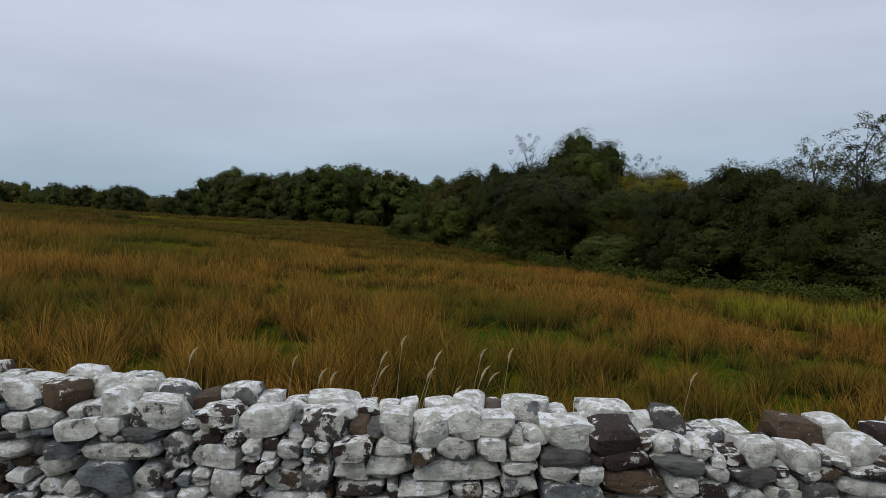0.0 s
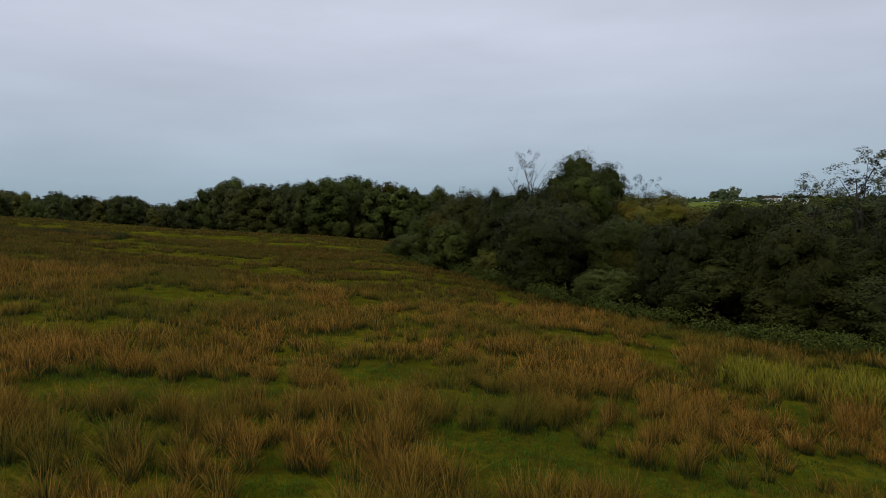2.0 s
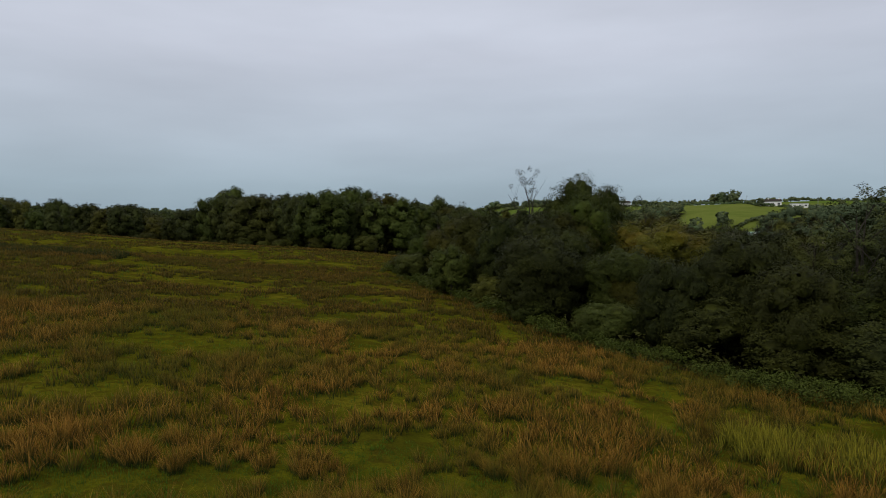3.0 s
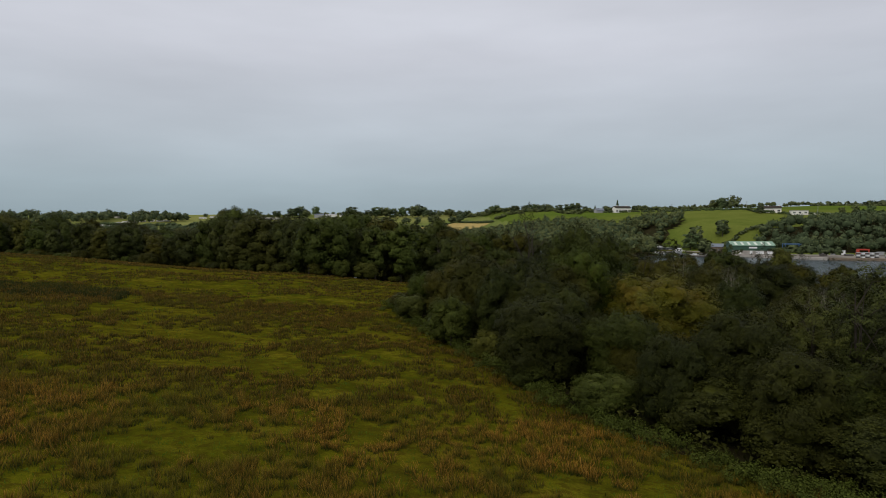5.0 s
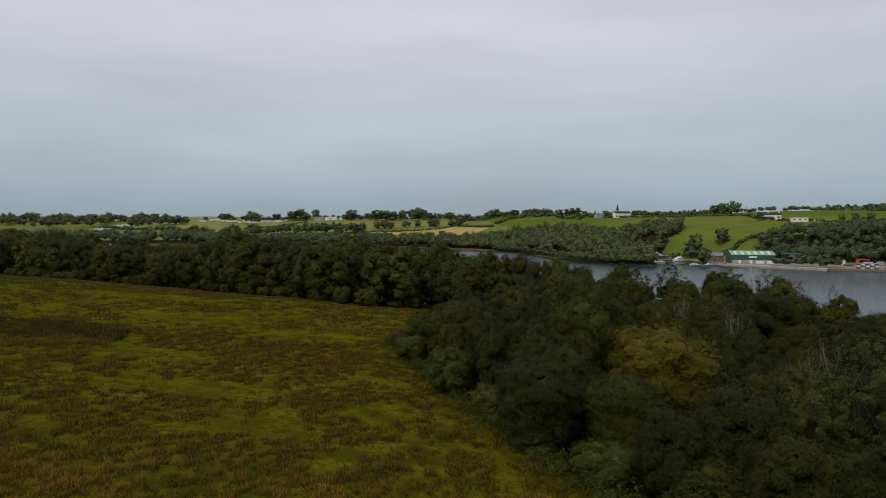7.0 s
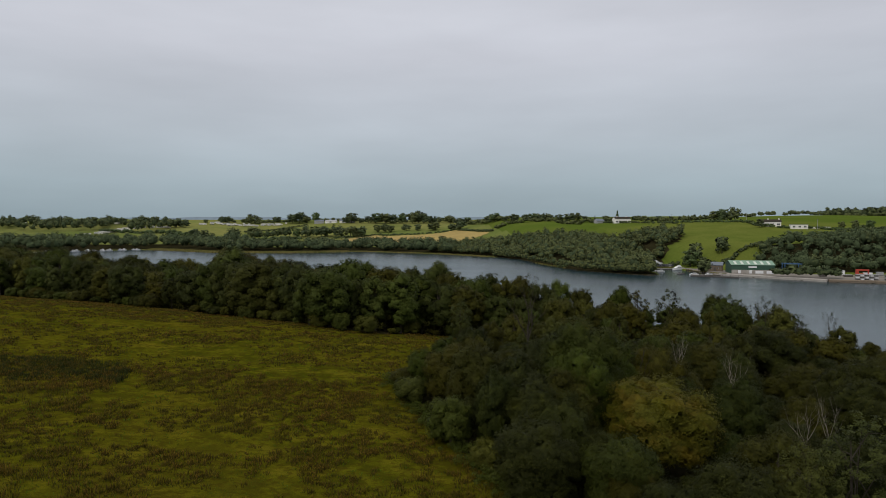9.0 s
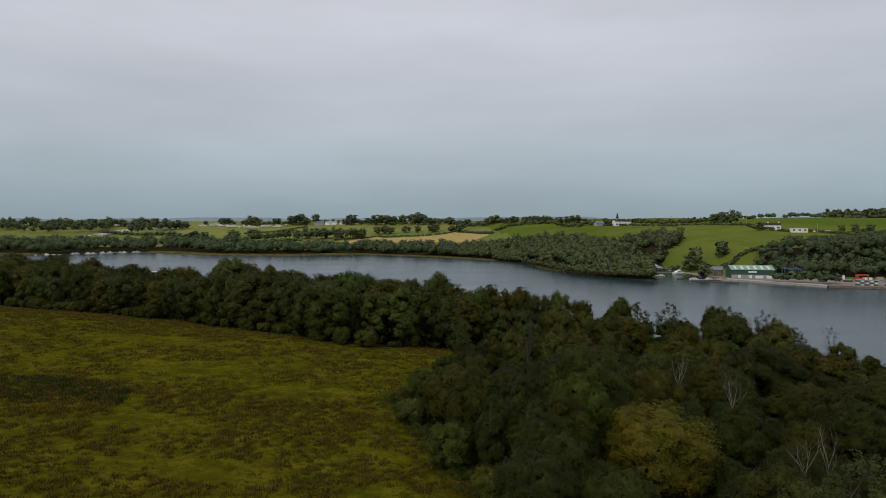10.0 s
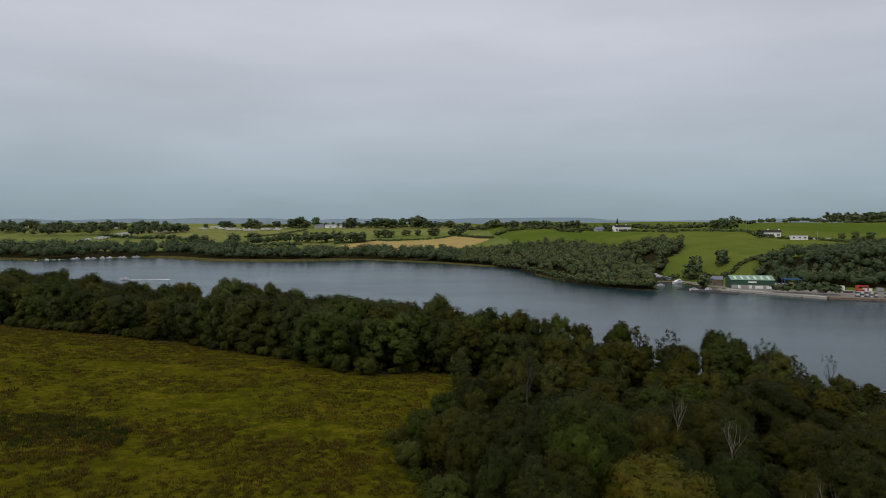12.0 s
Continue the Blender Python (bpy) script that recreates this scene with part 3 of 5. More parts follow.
# the trees that stand out of the wood: kind, x, y, top, width
for kind, x, y, top, wd in (
        (OAKS[0], 16.5, 71, 12.4, 0.9), (ALDERS[0], 12.6, 64, 8.4, 1.0), (ALDERS[1], 20.5, 76, 9.6, 0.9), (EDGE[1], 8.2, 53.5, 6.6, 1.15),
        (ALDERS[1], 4.0, 76, 8.6, 1.0), (ALDERS[0], 8.5, 70, 8.8, 0.9), (SYCAMORE, 22.3, 63.0, 7.7, 1.3), (EDGE[0], 15.5, 52, 5.6, 1.1),
        (OAKS[1], 26.5, 76, 8.4, 0.8), (ALDERS[2], 13.5, 79, 9.2, 0.9), (ALDERS[1], 1.2, 80.5, 7.8, 1.1), (EDGE[0], 11.6, 57.5, 7.1, 0.9), (ALDERS[0], 6.0, 64.5, 8.3, 0.75), (OAKS[1], 15.4, 66.8, 10.2, 0.8), (ASHES[0], 26.2, 43.5, 8.4, 0.9),
        (ASHES[1], 30.6, 44.0, 10.2, 1.1), (EDGE[0], 27.5, 39.5, 3.4, 1.5), (EDGE[1], 21.5, 45.5, 4.6, 1.2), (BUSHES[0], 18.5, 42.5, 2.2, 1.4),
        (EDGE[1], 33.5, 38, 4.6, 1.2), (WILLOW, 0.9, 66, 4.9, 1.0), (BUSHES[1], -4.2, 80, 3.6, 1.2), (ASHES[0], 3.0, 104, 11.2, 0.8), (ALDERS[1], 40.5, 84, 5.8, 0.9), (ALDERS[0], 30.0, 76, 5.8, 0.9), (ALDERS[2], 38.5, 88, 6.4, 1.1), (BACK[1], 43, 147, 8.8, 0.7), (RAGGED[0], 46.8, 146, 8.2, 0.9), (RAGGED[1], 47.8, 127, 9.9, 0.9), (RAGGED[0], 62.8, 134, 8.5, 1.0), (RAGGED[1], 67.5, 127, 7.4, 0.9), (RAGGED[0], 73, 126, 5.4, 0.9), (ALDERS[2], 54.5, 101, 6.2, 1.3), (ALDERS[1], 53, 76, 6.8, 1.1)):
    kind.put(x, y, top, wd, rnd.uniform(0, 360), WOODS)
for x, y, top, k in ((37.8, 79, 7.5, 0), (33.4, 86, 8.8, 1), (38.3, 60, 7.0, 1), (35.8, 59.5, 6.4, 0)):
    DEAD[k].put(x, y, top, 0.6, rnd.uniform(0, 360), WOODS)

for x, y, top in ((13.3, 94, 15.2), (24.0, 75, 10.2), (65, 123.6, 8.5), (59.4, 101, 8.2), (78, 122, 5.6)):
    SPRIG.put(x, y, top, 0.8, rnd.uniform(0, 360), WOODS)
# ragged left side of the wood, down to the pasture
for kind, x, y, top, wd in (
        (BUSHES[0], -5.5, 87, 3.0, 1.4), (ALDERS[1], -3.0, 86, 6.0, 1.0), (ALDERS[0], 0.5, 93, 6.4, 1.1), (BUSHES[1], 1.0, 98, 3.2, 1.3), (ALDERS[2], 5.0, 102, 6.4, 1.1),
        (ALDERS[0], 8.5, 109, 6.2, 1.0), (BUSHES[0], 10.0, 115, 2.6, 1.4), (BACK[1], 14.0, 120, 6.0, 0.9), (BUSHES[1], 15.0, 126, 2.2, 1.4), (BACK[0], 18.5, 131, 5.8, 0.8),
        (WILLOW, 4.5, 60.5, 2.2, 1.3), (BUSHES[0], 7.5, 52.0, 1.2, 1.4), (BUSHES[1], 12.5, 46.5, 1.4, 1.5), (BUSHES[0], 22.5, 38.0, 1.6, 1.6), (BUSHES[1], 29.5, 33.0, 2.0, 1.6),
        (EDGE[0], 24.5, 41.5, 2.7, 1.6), (EDGE[1], 32.0, 32.5, 4.2, 1.3), (BUSHES[0], 26.0, 35.5, 1.8, 1.6)):
    kind.put(x, y, top, wd, rnd.uniform(0, 360), WOODS)

taken = [(16.5, 71), (22.2, 63.5), (8.2, 53.5), (37.8, 79), (33.4, 86), (36.6, 76), (32.4, 82.5), (38.3, 60), (35.8, 59.5), (0.9, 66)]


def canopy(x, y):
    """Height of the wood's roof over the place."""
    tall = 3.6 * math.exp(-((x - 14) / 12) ** 2 - ((y - 70) / 18) ** 2)
    low = -0.7 * math.exp(-((x - 42) / 16) ** 2 - ((y - 70) / 26) ** 2)
    edge = 1.2 * float(smooth01((y - 100) / 40))
    shore = -6.5 * float(smooth01((x - 64) / 18))
    return 4.9 + tall + low + edge + shore


def in_wood(x, y, poly):
    return bool(inside(poly, np.array([x]), np.array([y]))[0])


y = 24.0
while y < 168:
    x = -10.0
    while x < 130:
        step = 6.4 if y < 100 else 7.4
        px, py = x + rnd.uniform(-1.6, 1.6), y + rnd.uniform(-1.6, 1.6)
        x += step
        if not in_wood(px, py, WOOD) or min(math.hypot(px - a, py - b) for a, b in taken) < 3.4 or math.hypot(px - 22.3, py - 61) < 6.5:
            continue
        if px > 0.76 * py + 9:
            continue
        if not all(in_wood(px + a, py + b, WOOD) for a, b in ((-1.6, -1.6), (-1.8, 0), (0, -2))):
            continue
        top = canopy(px, py) + rnd.uniform(-2.8, 1.9)
        roll = rnd.random()
        if py > 96:
            kind = BACK[1] if roll < 0.5 else BACK[0] if roll < 0.7 else BACK[3] if roll < 0.88 else BACK[2]
            top += 1.2 if roll > 0.7 and px < 72 else 0
        else:
            kind = rnd.choice(EDGE) if py < 54 else rnd.choice(ALDERS) if roll < 0.72 else rnd.choice(OAKS) if roll < 0.84 else rnd.choice(ASHES) if roll < 0.92 and py > 76 else ALDERS[1]
        kind.put(px, py, top, rnd.uniform(0.85, 1.15) * (9 / max(5, top + 4)) ** 0.4, rnd.uniform(0, 360), WOODS)
    y += 6.4 if y < 100 else 7.4

# belt of taller trees between the pasture and the lake
BELT_GROUP = "belt of trees along the lake"
for k, x, y, top, wd in (
        (0, -21, 138, 16.2, 1.0), (0, -28, 139, 13.4, 1.1), (1, -13, 137, 14.2, 1.0), (0, -36, 147, 15.2, 1.0), (1, -44, 152, 14.8, 1.0), (2, -57, 165, 16.8, 1.1),
        (0, -51, 159, 14.8, 1.0), (2, -1.5, 156, 13.8, 0.9), (2, -61, 172, 16.4, 0.9), (3, -7, 148, 13.4, 0.8), (1, -5, 145, 11.6, 1.0), (1, 2, 150, 12.0, 0.9), (0, 7, 146, 11.4, 0.9), (1, 11, 152, 11.4, 0.9), (3, 15, 147, 11.0, 0.9), (1, 19, 153, 10.6, 0.9), (0, 24, 150, 9.6, 0.8), (2, 29, 152, 9.4, 0.8), (1, 34, 149, 8.0, 0.8), (0, -29, 132, 12.6, 0.9), (1, -24, 131, 11.4, 1.0), (0, -19.5, 132.5, 12.2, 0.9), (3, -50, 150, 11.0, 0.9), (1, -70, 165, 11.0, 0.9), (1, -95, 178, 11.4, 1.0)):
    BACK[k].put(x, y, top, wd, rnd.uniform(0, 360), BELT_GROUP)
x = -400.0
while x < 26:
    front = np.interp(x, BELT_X, BELT_Y)
    back = near_shore(x) - 8
    y = front + rnd.uniform(2, 5)
    roof = np.interp(x, [-420, -150, -125, -110, -90, -76, -66, -58, -45, -22, -12, -4, 8, 20], [15.5, 16.2, 15.4, 13.2, 14.0, 10.0, 13.2, 15.2, 14.0, 14.4, 13.2, 12.6, 10.4, 8.4])
    while y < back:
        px, py = x + rnd.uniform(-2.4, 2.4), y
        if px < -0.76 * py - 14:
            y += 12
            continue
        depth = (y - front) / max(1, back - front)
        top = roof + rnd.uniform(-3.4, 0.6) - 4.0 * max(0, depth - 0.5)
        roll = rnd.random()
        kind = BACK[0] if roll < 0.42 else BACK[1] if roll < 0.75 else BACK[2] if roll < 0.9 else BACK[3]
        kind.put(px, py, top, rnd.uniform(0.85, 1.2) * (0.9 if depth > 0.3 else 1.0), rnd.uniform(0, 360), BELT_GROUP)
        y += rnd.uniform(9, 14)
    x += 6.4 if x > -170 else 11.0
# low growth along the feet of the belt
for k in range(80):
    x = -150 + 165 * k / 79 + rnd.uniform(-2, 2)
    y = np.interp(x, BELT_X, BELT_Y) + rnd.uniform(-3.6, 1.8) * rnd.uniform(0.3, 1.0)
    if rnd.random() < 0.75:
        BUSHES[k % 2].put(x, y, gz(x, y) + rnd.uniform(1.0, 3.8), rnd.uniform(0.9, 1.6), rnd.uniform(0, 360), "bushes at the foot of the belt")

# undergrowth over the wood's floor
rs = np.random.RandomState(20)
ux, uy = rs.uniform(-10, 95, 5200), rs.uniform(24, 160, 5200)
ok = inside(WOOD, ux, uy) & (ux < 0.76 * uy + 6)
ux, uy = ux[ok], uy[ok]
uz = ground(ux, uy) + rs.uniform(0.1, 1.0, len(ux))
v, l, s, nv = leaf_cloud(rs, np.stack([ux, uy, uz], 1), rs.uniform(0.7, 1.5, len(ux)), 30, 0.17)
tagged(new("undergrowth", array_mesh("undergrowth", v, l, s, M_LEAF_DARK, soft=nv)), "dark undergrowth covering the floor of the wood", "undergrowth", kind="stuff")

ux, uy = rs.uniform(-120, 30, 4200), rs.uniform(120, 215, 4200)
ok = inside(BELT, ux, uy) & (uy < np.interp(ux, BELT_X, BELT_Y) + 26)
ux, uy = ux[ok], uy[ok]
uz = ground(ux, uy) + rs.uniform(0.2, 3.2, len(ux))
v, l, s, nv = leaf_cloud(rs, np.stack([ux, uy, uz], 1), rs.uniform(0.8, 1.6, len(ux)), 22, 0.22)
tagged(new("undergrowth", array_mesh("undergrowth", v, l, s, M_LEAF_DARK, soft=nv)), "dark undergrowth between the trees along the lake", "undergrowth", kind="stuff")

# brambles along the wood's front edge
rs = np.random.RandomState(21)
edge_x, edge_y = [-8, -3, 3, 10, 17, 22.5, 36], [90, 76, 62, 46, 36.5, 30.5, 20]
cen, rad = [], []
for k in range(620):
    t = rs.uniform(0, 6)
    i = min(5, int(t))
    fx = edge_x[i] + (edge_x[i + 1] - edge_x[i]) * (t - i) + rs.normal(0, 0.8)
    fy = edge_y[i] + (edge_y[i + 1] - edge_y[i]) * (t - i) + rs.normal(0, 0.8)
    h = rs.uniform(0.0, 0.9)
    cen.append((fx, fy, gz(fx, fy) + h))
    rad.append(rs.uniform(0.35, 0.7))
v, l, s, nv = leaf_cloud(rs, cen, rad, 150, 0.055)
tagged(new("bramble_thicket", array_mesh("bramble_thicket", v, l, s, M_LEAF_BRAMBLE, soft=nv)), "low tangle of green brambles along the wood", "brambles", kind="stuff")

# ================= rushes and grass of the pasture =================
# short-grazed clearings among the rushes: x, y, half-width, half-depth
CLEAR = [(1.8, 13.4, 2.6, 1.9), (4.8, 12.2, 2.4, 1.3), (-6.5, 16.2, 4.2, 1.6), (-1.5, 19.5, 2.2, 1.4), (-3.2, 11.0, 1.5, 0.9), (-9.5, 15.0, 2.4, 1.2),
         (0.8, 17.0, 1.4, 1.8), (5.6, 10.2, 1.6, 0.7), (-4.0, 24.5, 3.0, 1.2), (-14, 33, 6, 2.5), (-24, 62, 10, 3.5), (-16, 52, 6, 3), (-40, 100, 14, 5),
         (-58, 118, 16, 5), (-20, 90, 9, 4), (-6, 58, 4, 3), (-34, 74, 8, 3), (2, 8.6, 1.4, 0.6)]


def clearing(x, y):
    c = np.zeros(x.shape)
    for a, b, rx, ry in CLEAR:
        c = np.maximum(c, 1.15 - ((x - a) / rx) ** 2 - ((y - b) / ry) ** 2)
    return c + 0.45 * vnoise(x / 0.8, y / 0.8, 12)


def openness(x, y):
    return np.where(clearing(x, y) > 0.35, 1.0, 0.0)


def blades(rs, bx, by, bz, h, lean, width, droop=0.25, a=None):
    """Tapered blades of five points each, rooted at (bx, by, bz)."""
    n = len(bx)
    a = rs.uniform(0, math.tau, n) if a is None else a
    ox, oy = np.cos(a) * lean, np.sin(a) * lean
    wa = rs.uniform(-1.4, 1.4, n)
    wx, wy = np.cos(wa) * width, np.sin(wa) * width
    m = 0.55
    base = np.stack([bx, by, bz - 0.04], 1)
    mid = np.stack([bx + ox * 0.4, by + oy * 0.4, bz + h * m], 1)
    top = np.stack([bx + ox, by + oy, bz + h * (1 - droop * np.minimum(1, lean / np.maximum(h, 0.01)))], 1)
    w = np.stack([wx, wy, 0 * wx], 1)
    v = np.stack([base - w, base + w, mid + w * 0.8, mid - w * 0.8, top], 1).reshape(-1, 3)
    k = 5 * np.arange(n)[:, None]
    loops = np.concatenate([k + np.array([0, 1, 2, 3]), k + np.array([3, 2, 4])], 1).ravel()
    soft = unit(np.stack([0.5 * np.cos(a), 0.5 * np.sin(a) - 0.5, 0 * a + 0.6], 1) + 0.3 * rs.normal(size=(n, 3)))
    return v, loops, np.tile([4, 3], n), np.tile([0, 0, 0.55, 0.55, 1.0], n), np.repeat(soft, 5, 0)


def tufts(rs, n, x0, x1, y0, y1, per, radius, height, width, keep, lean=0.5):
    tx, ty = rs.uniform(x0, x1, n), rs.uniform(y0, y1, n)
    ok = keep(tx, ty)
    tx, ty = tx[ok], ty[ok]
    big = rs.uniform(0.6, 1.25, len(tx)) * (1 + 0.3 * vnoise(tx / 5, ty / 5, 31))
    cnt = per
    bx, by = np.repeat(tx, cnt), np.repeat(ty, cnt)
    b = np.repeat(big, cnt)
    ang, rr = rs.uniform(0, math.tau, len(bx)), radius * b * np.sqrt(rs.uniform(0, 1, len(bx)))
    bx, by = bx + np.cos(ang) * rr, by + np.sin(ang) * rr
    h = height * b * rs.uniform(0.55, 1.1, len(bx))
    out = rr / (radius * b)
    return blades(rs, bx, by, ground(bx, by), h * (1.1 - 0.3 * out), h * lean * (0.15 + 0.85 * out) * rs.uniform(0.4, 1.3, len(bx)), width * rs.uniform(0.7, 1.3, len(bx)), a=ang + rs.normal(0, 0.5, len(bx)))


def in_view(x, y):
    return (np.abs(x) < 0.76 * y + 2.5) & ~inside(WOOD, x, y) & ~inside(BELT, x, y) & (y > 5.3)


def rushy(x, y):
    return in_view(x, y) & ((openness(x, y) < 0.5) | (vnoise(x / 0.45, y / 0.45, 35) > 0.72)) & (vnoise(x / 2.4, y / 2.4, 33) + 0.6 * vnoise(x / 0.9, y / 0.9, 34) + 0.5 * vnoise(x / 7, y / 7, 36) > np.interp(y, [20, 50], [-0.45, -0.55]))


rs = np.random.RandomState(77)
bands = [(2600, -22, 22, 5.3, 20, 80, 0.20, 0.84, 0.0058), (6600, -38, 38, 20, 42, 26, 0.28, 0.75, 0.011), (11000, -70, 30, 42, 90, 20, 0.48, 0.55, 0.024), (13500, -150, 20, 90, 185, 13, 0.72, 0.44, 0.055)]
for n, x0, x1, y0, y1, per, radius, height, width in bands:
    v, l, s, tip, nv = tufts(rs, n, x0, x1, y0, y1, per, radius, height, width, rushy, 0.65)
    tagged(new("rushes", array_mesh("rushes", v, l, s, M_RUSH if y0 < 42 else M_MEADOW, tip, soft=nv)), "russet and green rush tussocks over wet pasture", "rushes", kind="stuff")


def sedgy(x, y):
    return in_view(x, y) & (((x + 57) / 17) ** 2 + ((y - 84) / 6.5) ** 2 + 0.5 * vnoise(x / 3, y / 3, 43) < 1)


v, l, s, tip, nv = tufts(rs, 2600, -78, -36, 74, 94, 11, 0.4, 0.7, 0.03, sedgy, 0.6)
tagged(new("rushes", array_mesh("rushes", v, l, s, M_SEDGE, tip, soft=nv)), "dark green bed of sedge in the wet pasture", "rushes", kind="stuff")


def turf(x, y):
    return in_view(x, y)


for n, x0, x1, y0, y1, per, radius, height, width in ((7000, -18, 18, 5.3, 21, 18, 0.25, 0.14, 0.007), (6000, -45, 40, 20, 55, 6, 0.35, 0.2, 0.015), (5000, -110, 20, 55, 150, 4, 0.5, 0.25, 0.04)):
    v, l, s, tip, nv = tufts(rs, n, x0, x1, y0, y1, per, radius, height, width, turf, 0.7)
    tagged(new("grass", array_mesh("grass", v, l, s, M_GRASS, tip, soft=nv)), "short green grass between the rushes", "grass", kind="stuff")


def irises(x, y):
    return in_view(x, y) & (((x - 15.6) / 4.8) ** 2 + ((y - 23.0 + 0.25 * (x - 14)) / 1.9) ** 2 + 0.4 * vnoise(x, y, 41) < 1)


v, l, s, tip, nv = tufts(rs, 2600, 7, 24, 17, 29, 16, 0.25, 0.95, 0.02, irises, 0.45)
tagged(new("irises", array_mesh("irises", v, l, s, M_IRIS, tip, soft=nv)), "patch of yellow-green iris blades in the wet pasture", "irises", kind="stuff")

# ================= dry-stone wall =================
def stone_material():
    m, nt, bs = blank("lichened_stone", 0.9)
    bs.inputs["Specular IOR Level"].default_value = 0.15
    r = nt.nodes.new("ShaderNodeObjectInfo").outputs["Random"]
    r2 = math_node(nt, "FRACT", math_node(nt, "MULTIPLY", r, 17.3))
    r3 = math_node(nt, "FRACT", math_node(nt, "MULTIPLY", r, 71.7))
    body = blend(nt, rng(nt, r2, 0.2, 0.8), (0.050, 0.036, 0.030), (0.170, 0.172, 0.160))
    body = blend(nt, rng(nt, r3, 0.70, 0.80), body, (0.120, 0.082, 0.052))
    body = blend(nt, rng(nt, r3, 0.22, 0.1), body, (0.200, 0.225, 0.230))
    body = blend(nt, rng(nt, noise_node(nt, 9.0, 6, 0.7, "World"), 0.45, 0.62, 0, 0.6), body, (0.045, 0.036, 0.030))
    geo = nt.nodes.new("ShaderNodeNewGeometry")
    sep = nt.nodes.new("ShaderNodeSeparateXYZ")
    nt.links.new(geo.outputs["Normal"], sep.inputs[0])
    lich = math_node(nt, "ADD", noise_node(nt, 6.5, 7, 0.62, "World"), rng(nt, sep.outputs["Z"], -0.6, 1.0, -0.05, 0.07))
    amount = math_node(nt, "ADD", lich, rng(nt, r, 0.05, 0.95, -0.26, 0.20))
    cover = rng(nt, amount, 0.44, 0.47)
    pale = blend(nt, rng(nt, noise_node(nt, 11.0, 6, 0.65, "World"), 0.40, 0.60), (0.43, 0.42, 0.36), (0.74, 0.73, 0.66))
    crisp = math_node(nt, "ADD", noise_node(nt, 14.0, 4, 0.6, "World"), rng(nt, sep.outputs["Z"], 0.0, 1.0, -0.04, 0.10))
    pale = blend(nt, rng(nt, crisp, 0.61, 0.64), pale, (0.88, 0.89, 0.88))
    col = blend(nt, cover, body, pale)
    dots = rng(nt, noise_node(nt, 34.0, 5, 0.7, "World"), 0.60, 0.65, 0, 0.75)
    col = blend(nt, dots, col, (0.13, 0.13, 0.11))
    flecks = rng(nt, noise_node(nt, 30.0, 4, 0.65, "World", (1, 1, 1.4)), 0.34, 0.29, 0, 0.7)
    col = blend(nt, flecks, col, (0.55, 0.56, 0.52))
    rust = math_node(nt, "MULTIPLY", rng(nt, r, 0.002, 0.001), 0.85)
    col = blend(nt, rust, col, (0.26, 0.11, 0.03))
    nt.links.new(col, bs.inputs["Base Color"])
    grain = math_node(nt, "ADD", noise_node(nt, 22.0, 8, 0.72, "World"), math_node(nt, "MULTIPLY", noise_node(nt, 5.0, 3, 0.5, "World", (1, 1, 3)), 0.8))
    bump(nt, bs, grain, 1.0, 0.05)
    return m


M_STONE = stone_material()
# rubble filling, its colour near-black to paint shade into the open joints
M_HEART = plain("shaded_hearting", (0.022, 0.018, 0.015), (0.035, 0.03, 0.026), 6.0, 0.95, 0, 0.8, 0.05, "World")


STEPS = (-1.0, -0.9, -0.35, 0.35, 0.9, 1.0)


def stone_mesh(rnd, w, d, h, rough=0.16, square=0.6):
    """A weathered stone: a lumpy block with rounded edges and chipped corners."""
    n = 5
    bm = bmesh.new()
    grid = {}
    off = Vector((rnd.uniform(0, 99), rnd.uniform(0, 99), rnd.uniform(0, 99)))
    skew = (rnd.uniform(-0.16, 0.16), rnd.uniform(-0.18, 0.18), 0)
    taper = rnd.uniform(-0.16, 0.16)
    cuts = [(Vector((rnd.choice((-1, 1)) * rnd.uniform(0.4, 1), rnd.uniform(-0.6, 0.0), rnd.choice((-1, 1)) * rnd.uniform(0.4, 1))).normalized(), rnd.uniform(0.98, 1.4)) for _ in range(5)]

    def vert(i, j, k):
        if (i, j, k) not in grid:
            p = Vector((STEPS[i], STEPS[j], STEPS[k]))
            big = max(abs(p.x), abs(p.y), abs(p.z))
            ball = p.normalized() * big * 1.22
            p = p.lerp(ball, 1 - square)
            for nrm, far in cuts:
                over = p.dot(nrm) - far
                if over > 0:
                    p -= nrm * over * 0.9
            q = p * 0.9 + off
            p = p + Vector((noise.noise(q), noise.noise(q + Vector((9, 0, 0))), noise.noise(q + Vector((0, 9, 0))))) * rough * 1.5
            p = p + Vector((noise.noise(q * 3), noise.noise(q * 3 + Vector((9, 0, 0))), noise.noise(q * 3 + Vector((0, 9, 0))))) * rough * 0.4
            x, y, z = p
            grid[i, j, k] = bm.verts.new((w / 2 * (x * (1 + taper * z) + skew[0] * z * h / w), d / 2 * y, h / 2 * (z * (1 + taper * x) + skew[1] * x * 0.6)))
        return grid[i, j, k]

    for a in range(n):
        for b in range(n):
            for q in ((0, 1), (n, -1)):
                for axis in range(3):
                    def idx(u, v):
                        t = [0, 0, 0]
                        t[axis], t[(axis + 1) % 3], t[(axis + 2) % 3] = q[0], u, v
                        return vert(*t)
                    f = [idx(a, b), idx(a + 1, b), idx(a + 1, b + 1), idx(a, b + 1)]
                    bm.faces.new(f if q[1] < 0 else f[::-1])
    bm.normal_update()
    for e in bm.edges:          # arrises stay crisp
        if len(e.link_faces) == 2 and e.calc_face_angle() > 0.55:
            e.smooth = False
    return bm


def wall_top(x):
    return 0.77 - 0.068 * x + 0.03 * math.sin(x * 1.9 + 0.6)


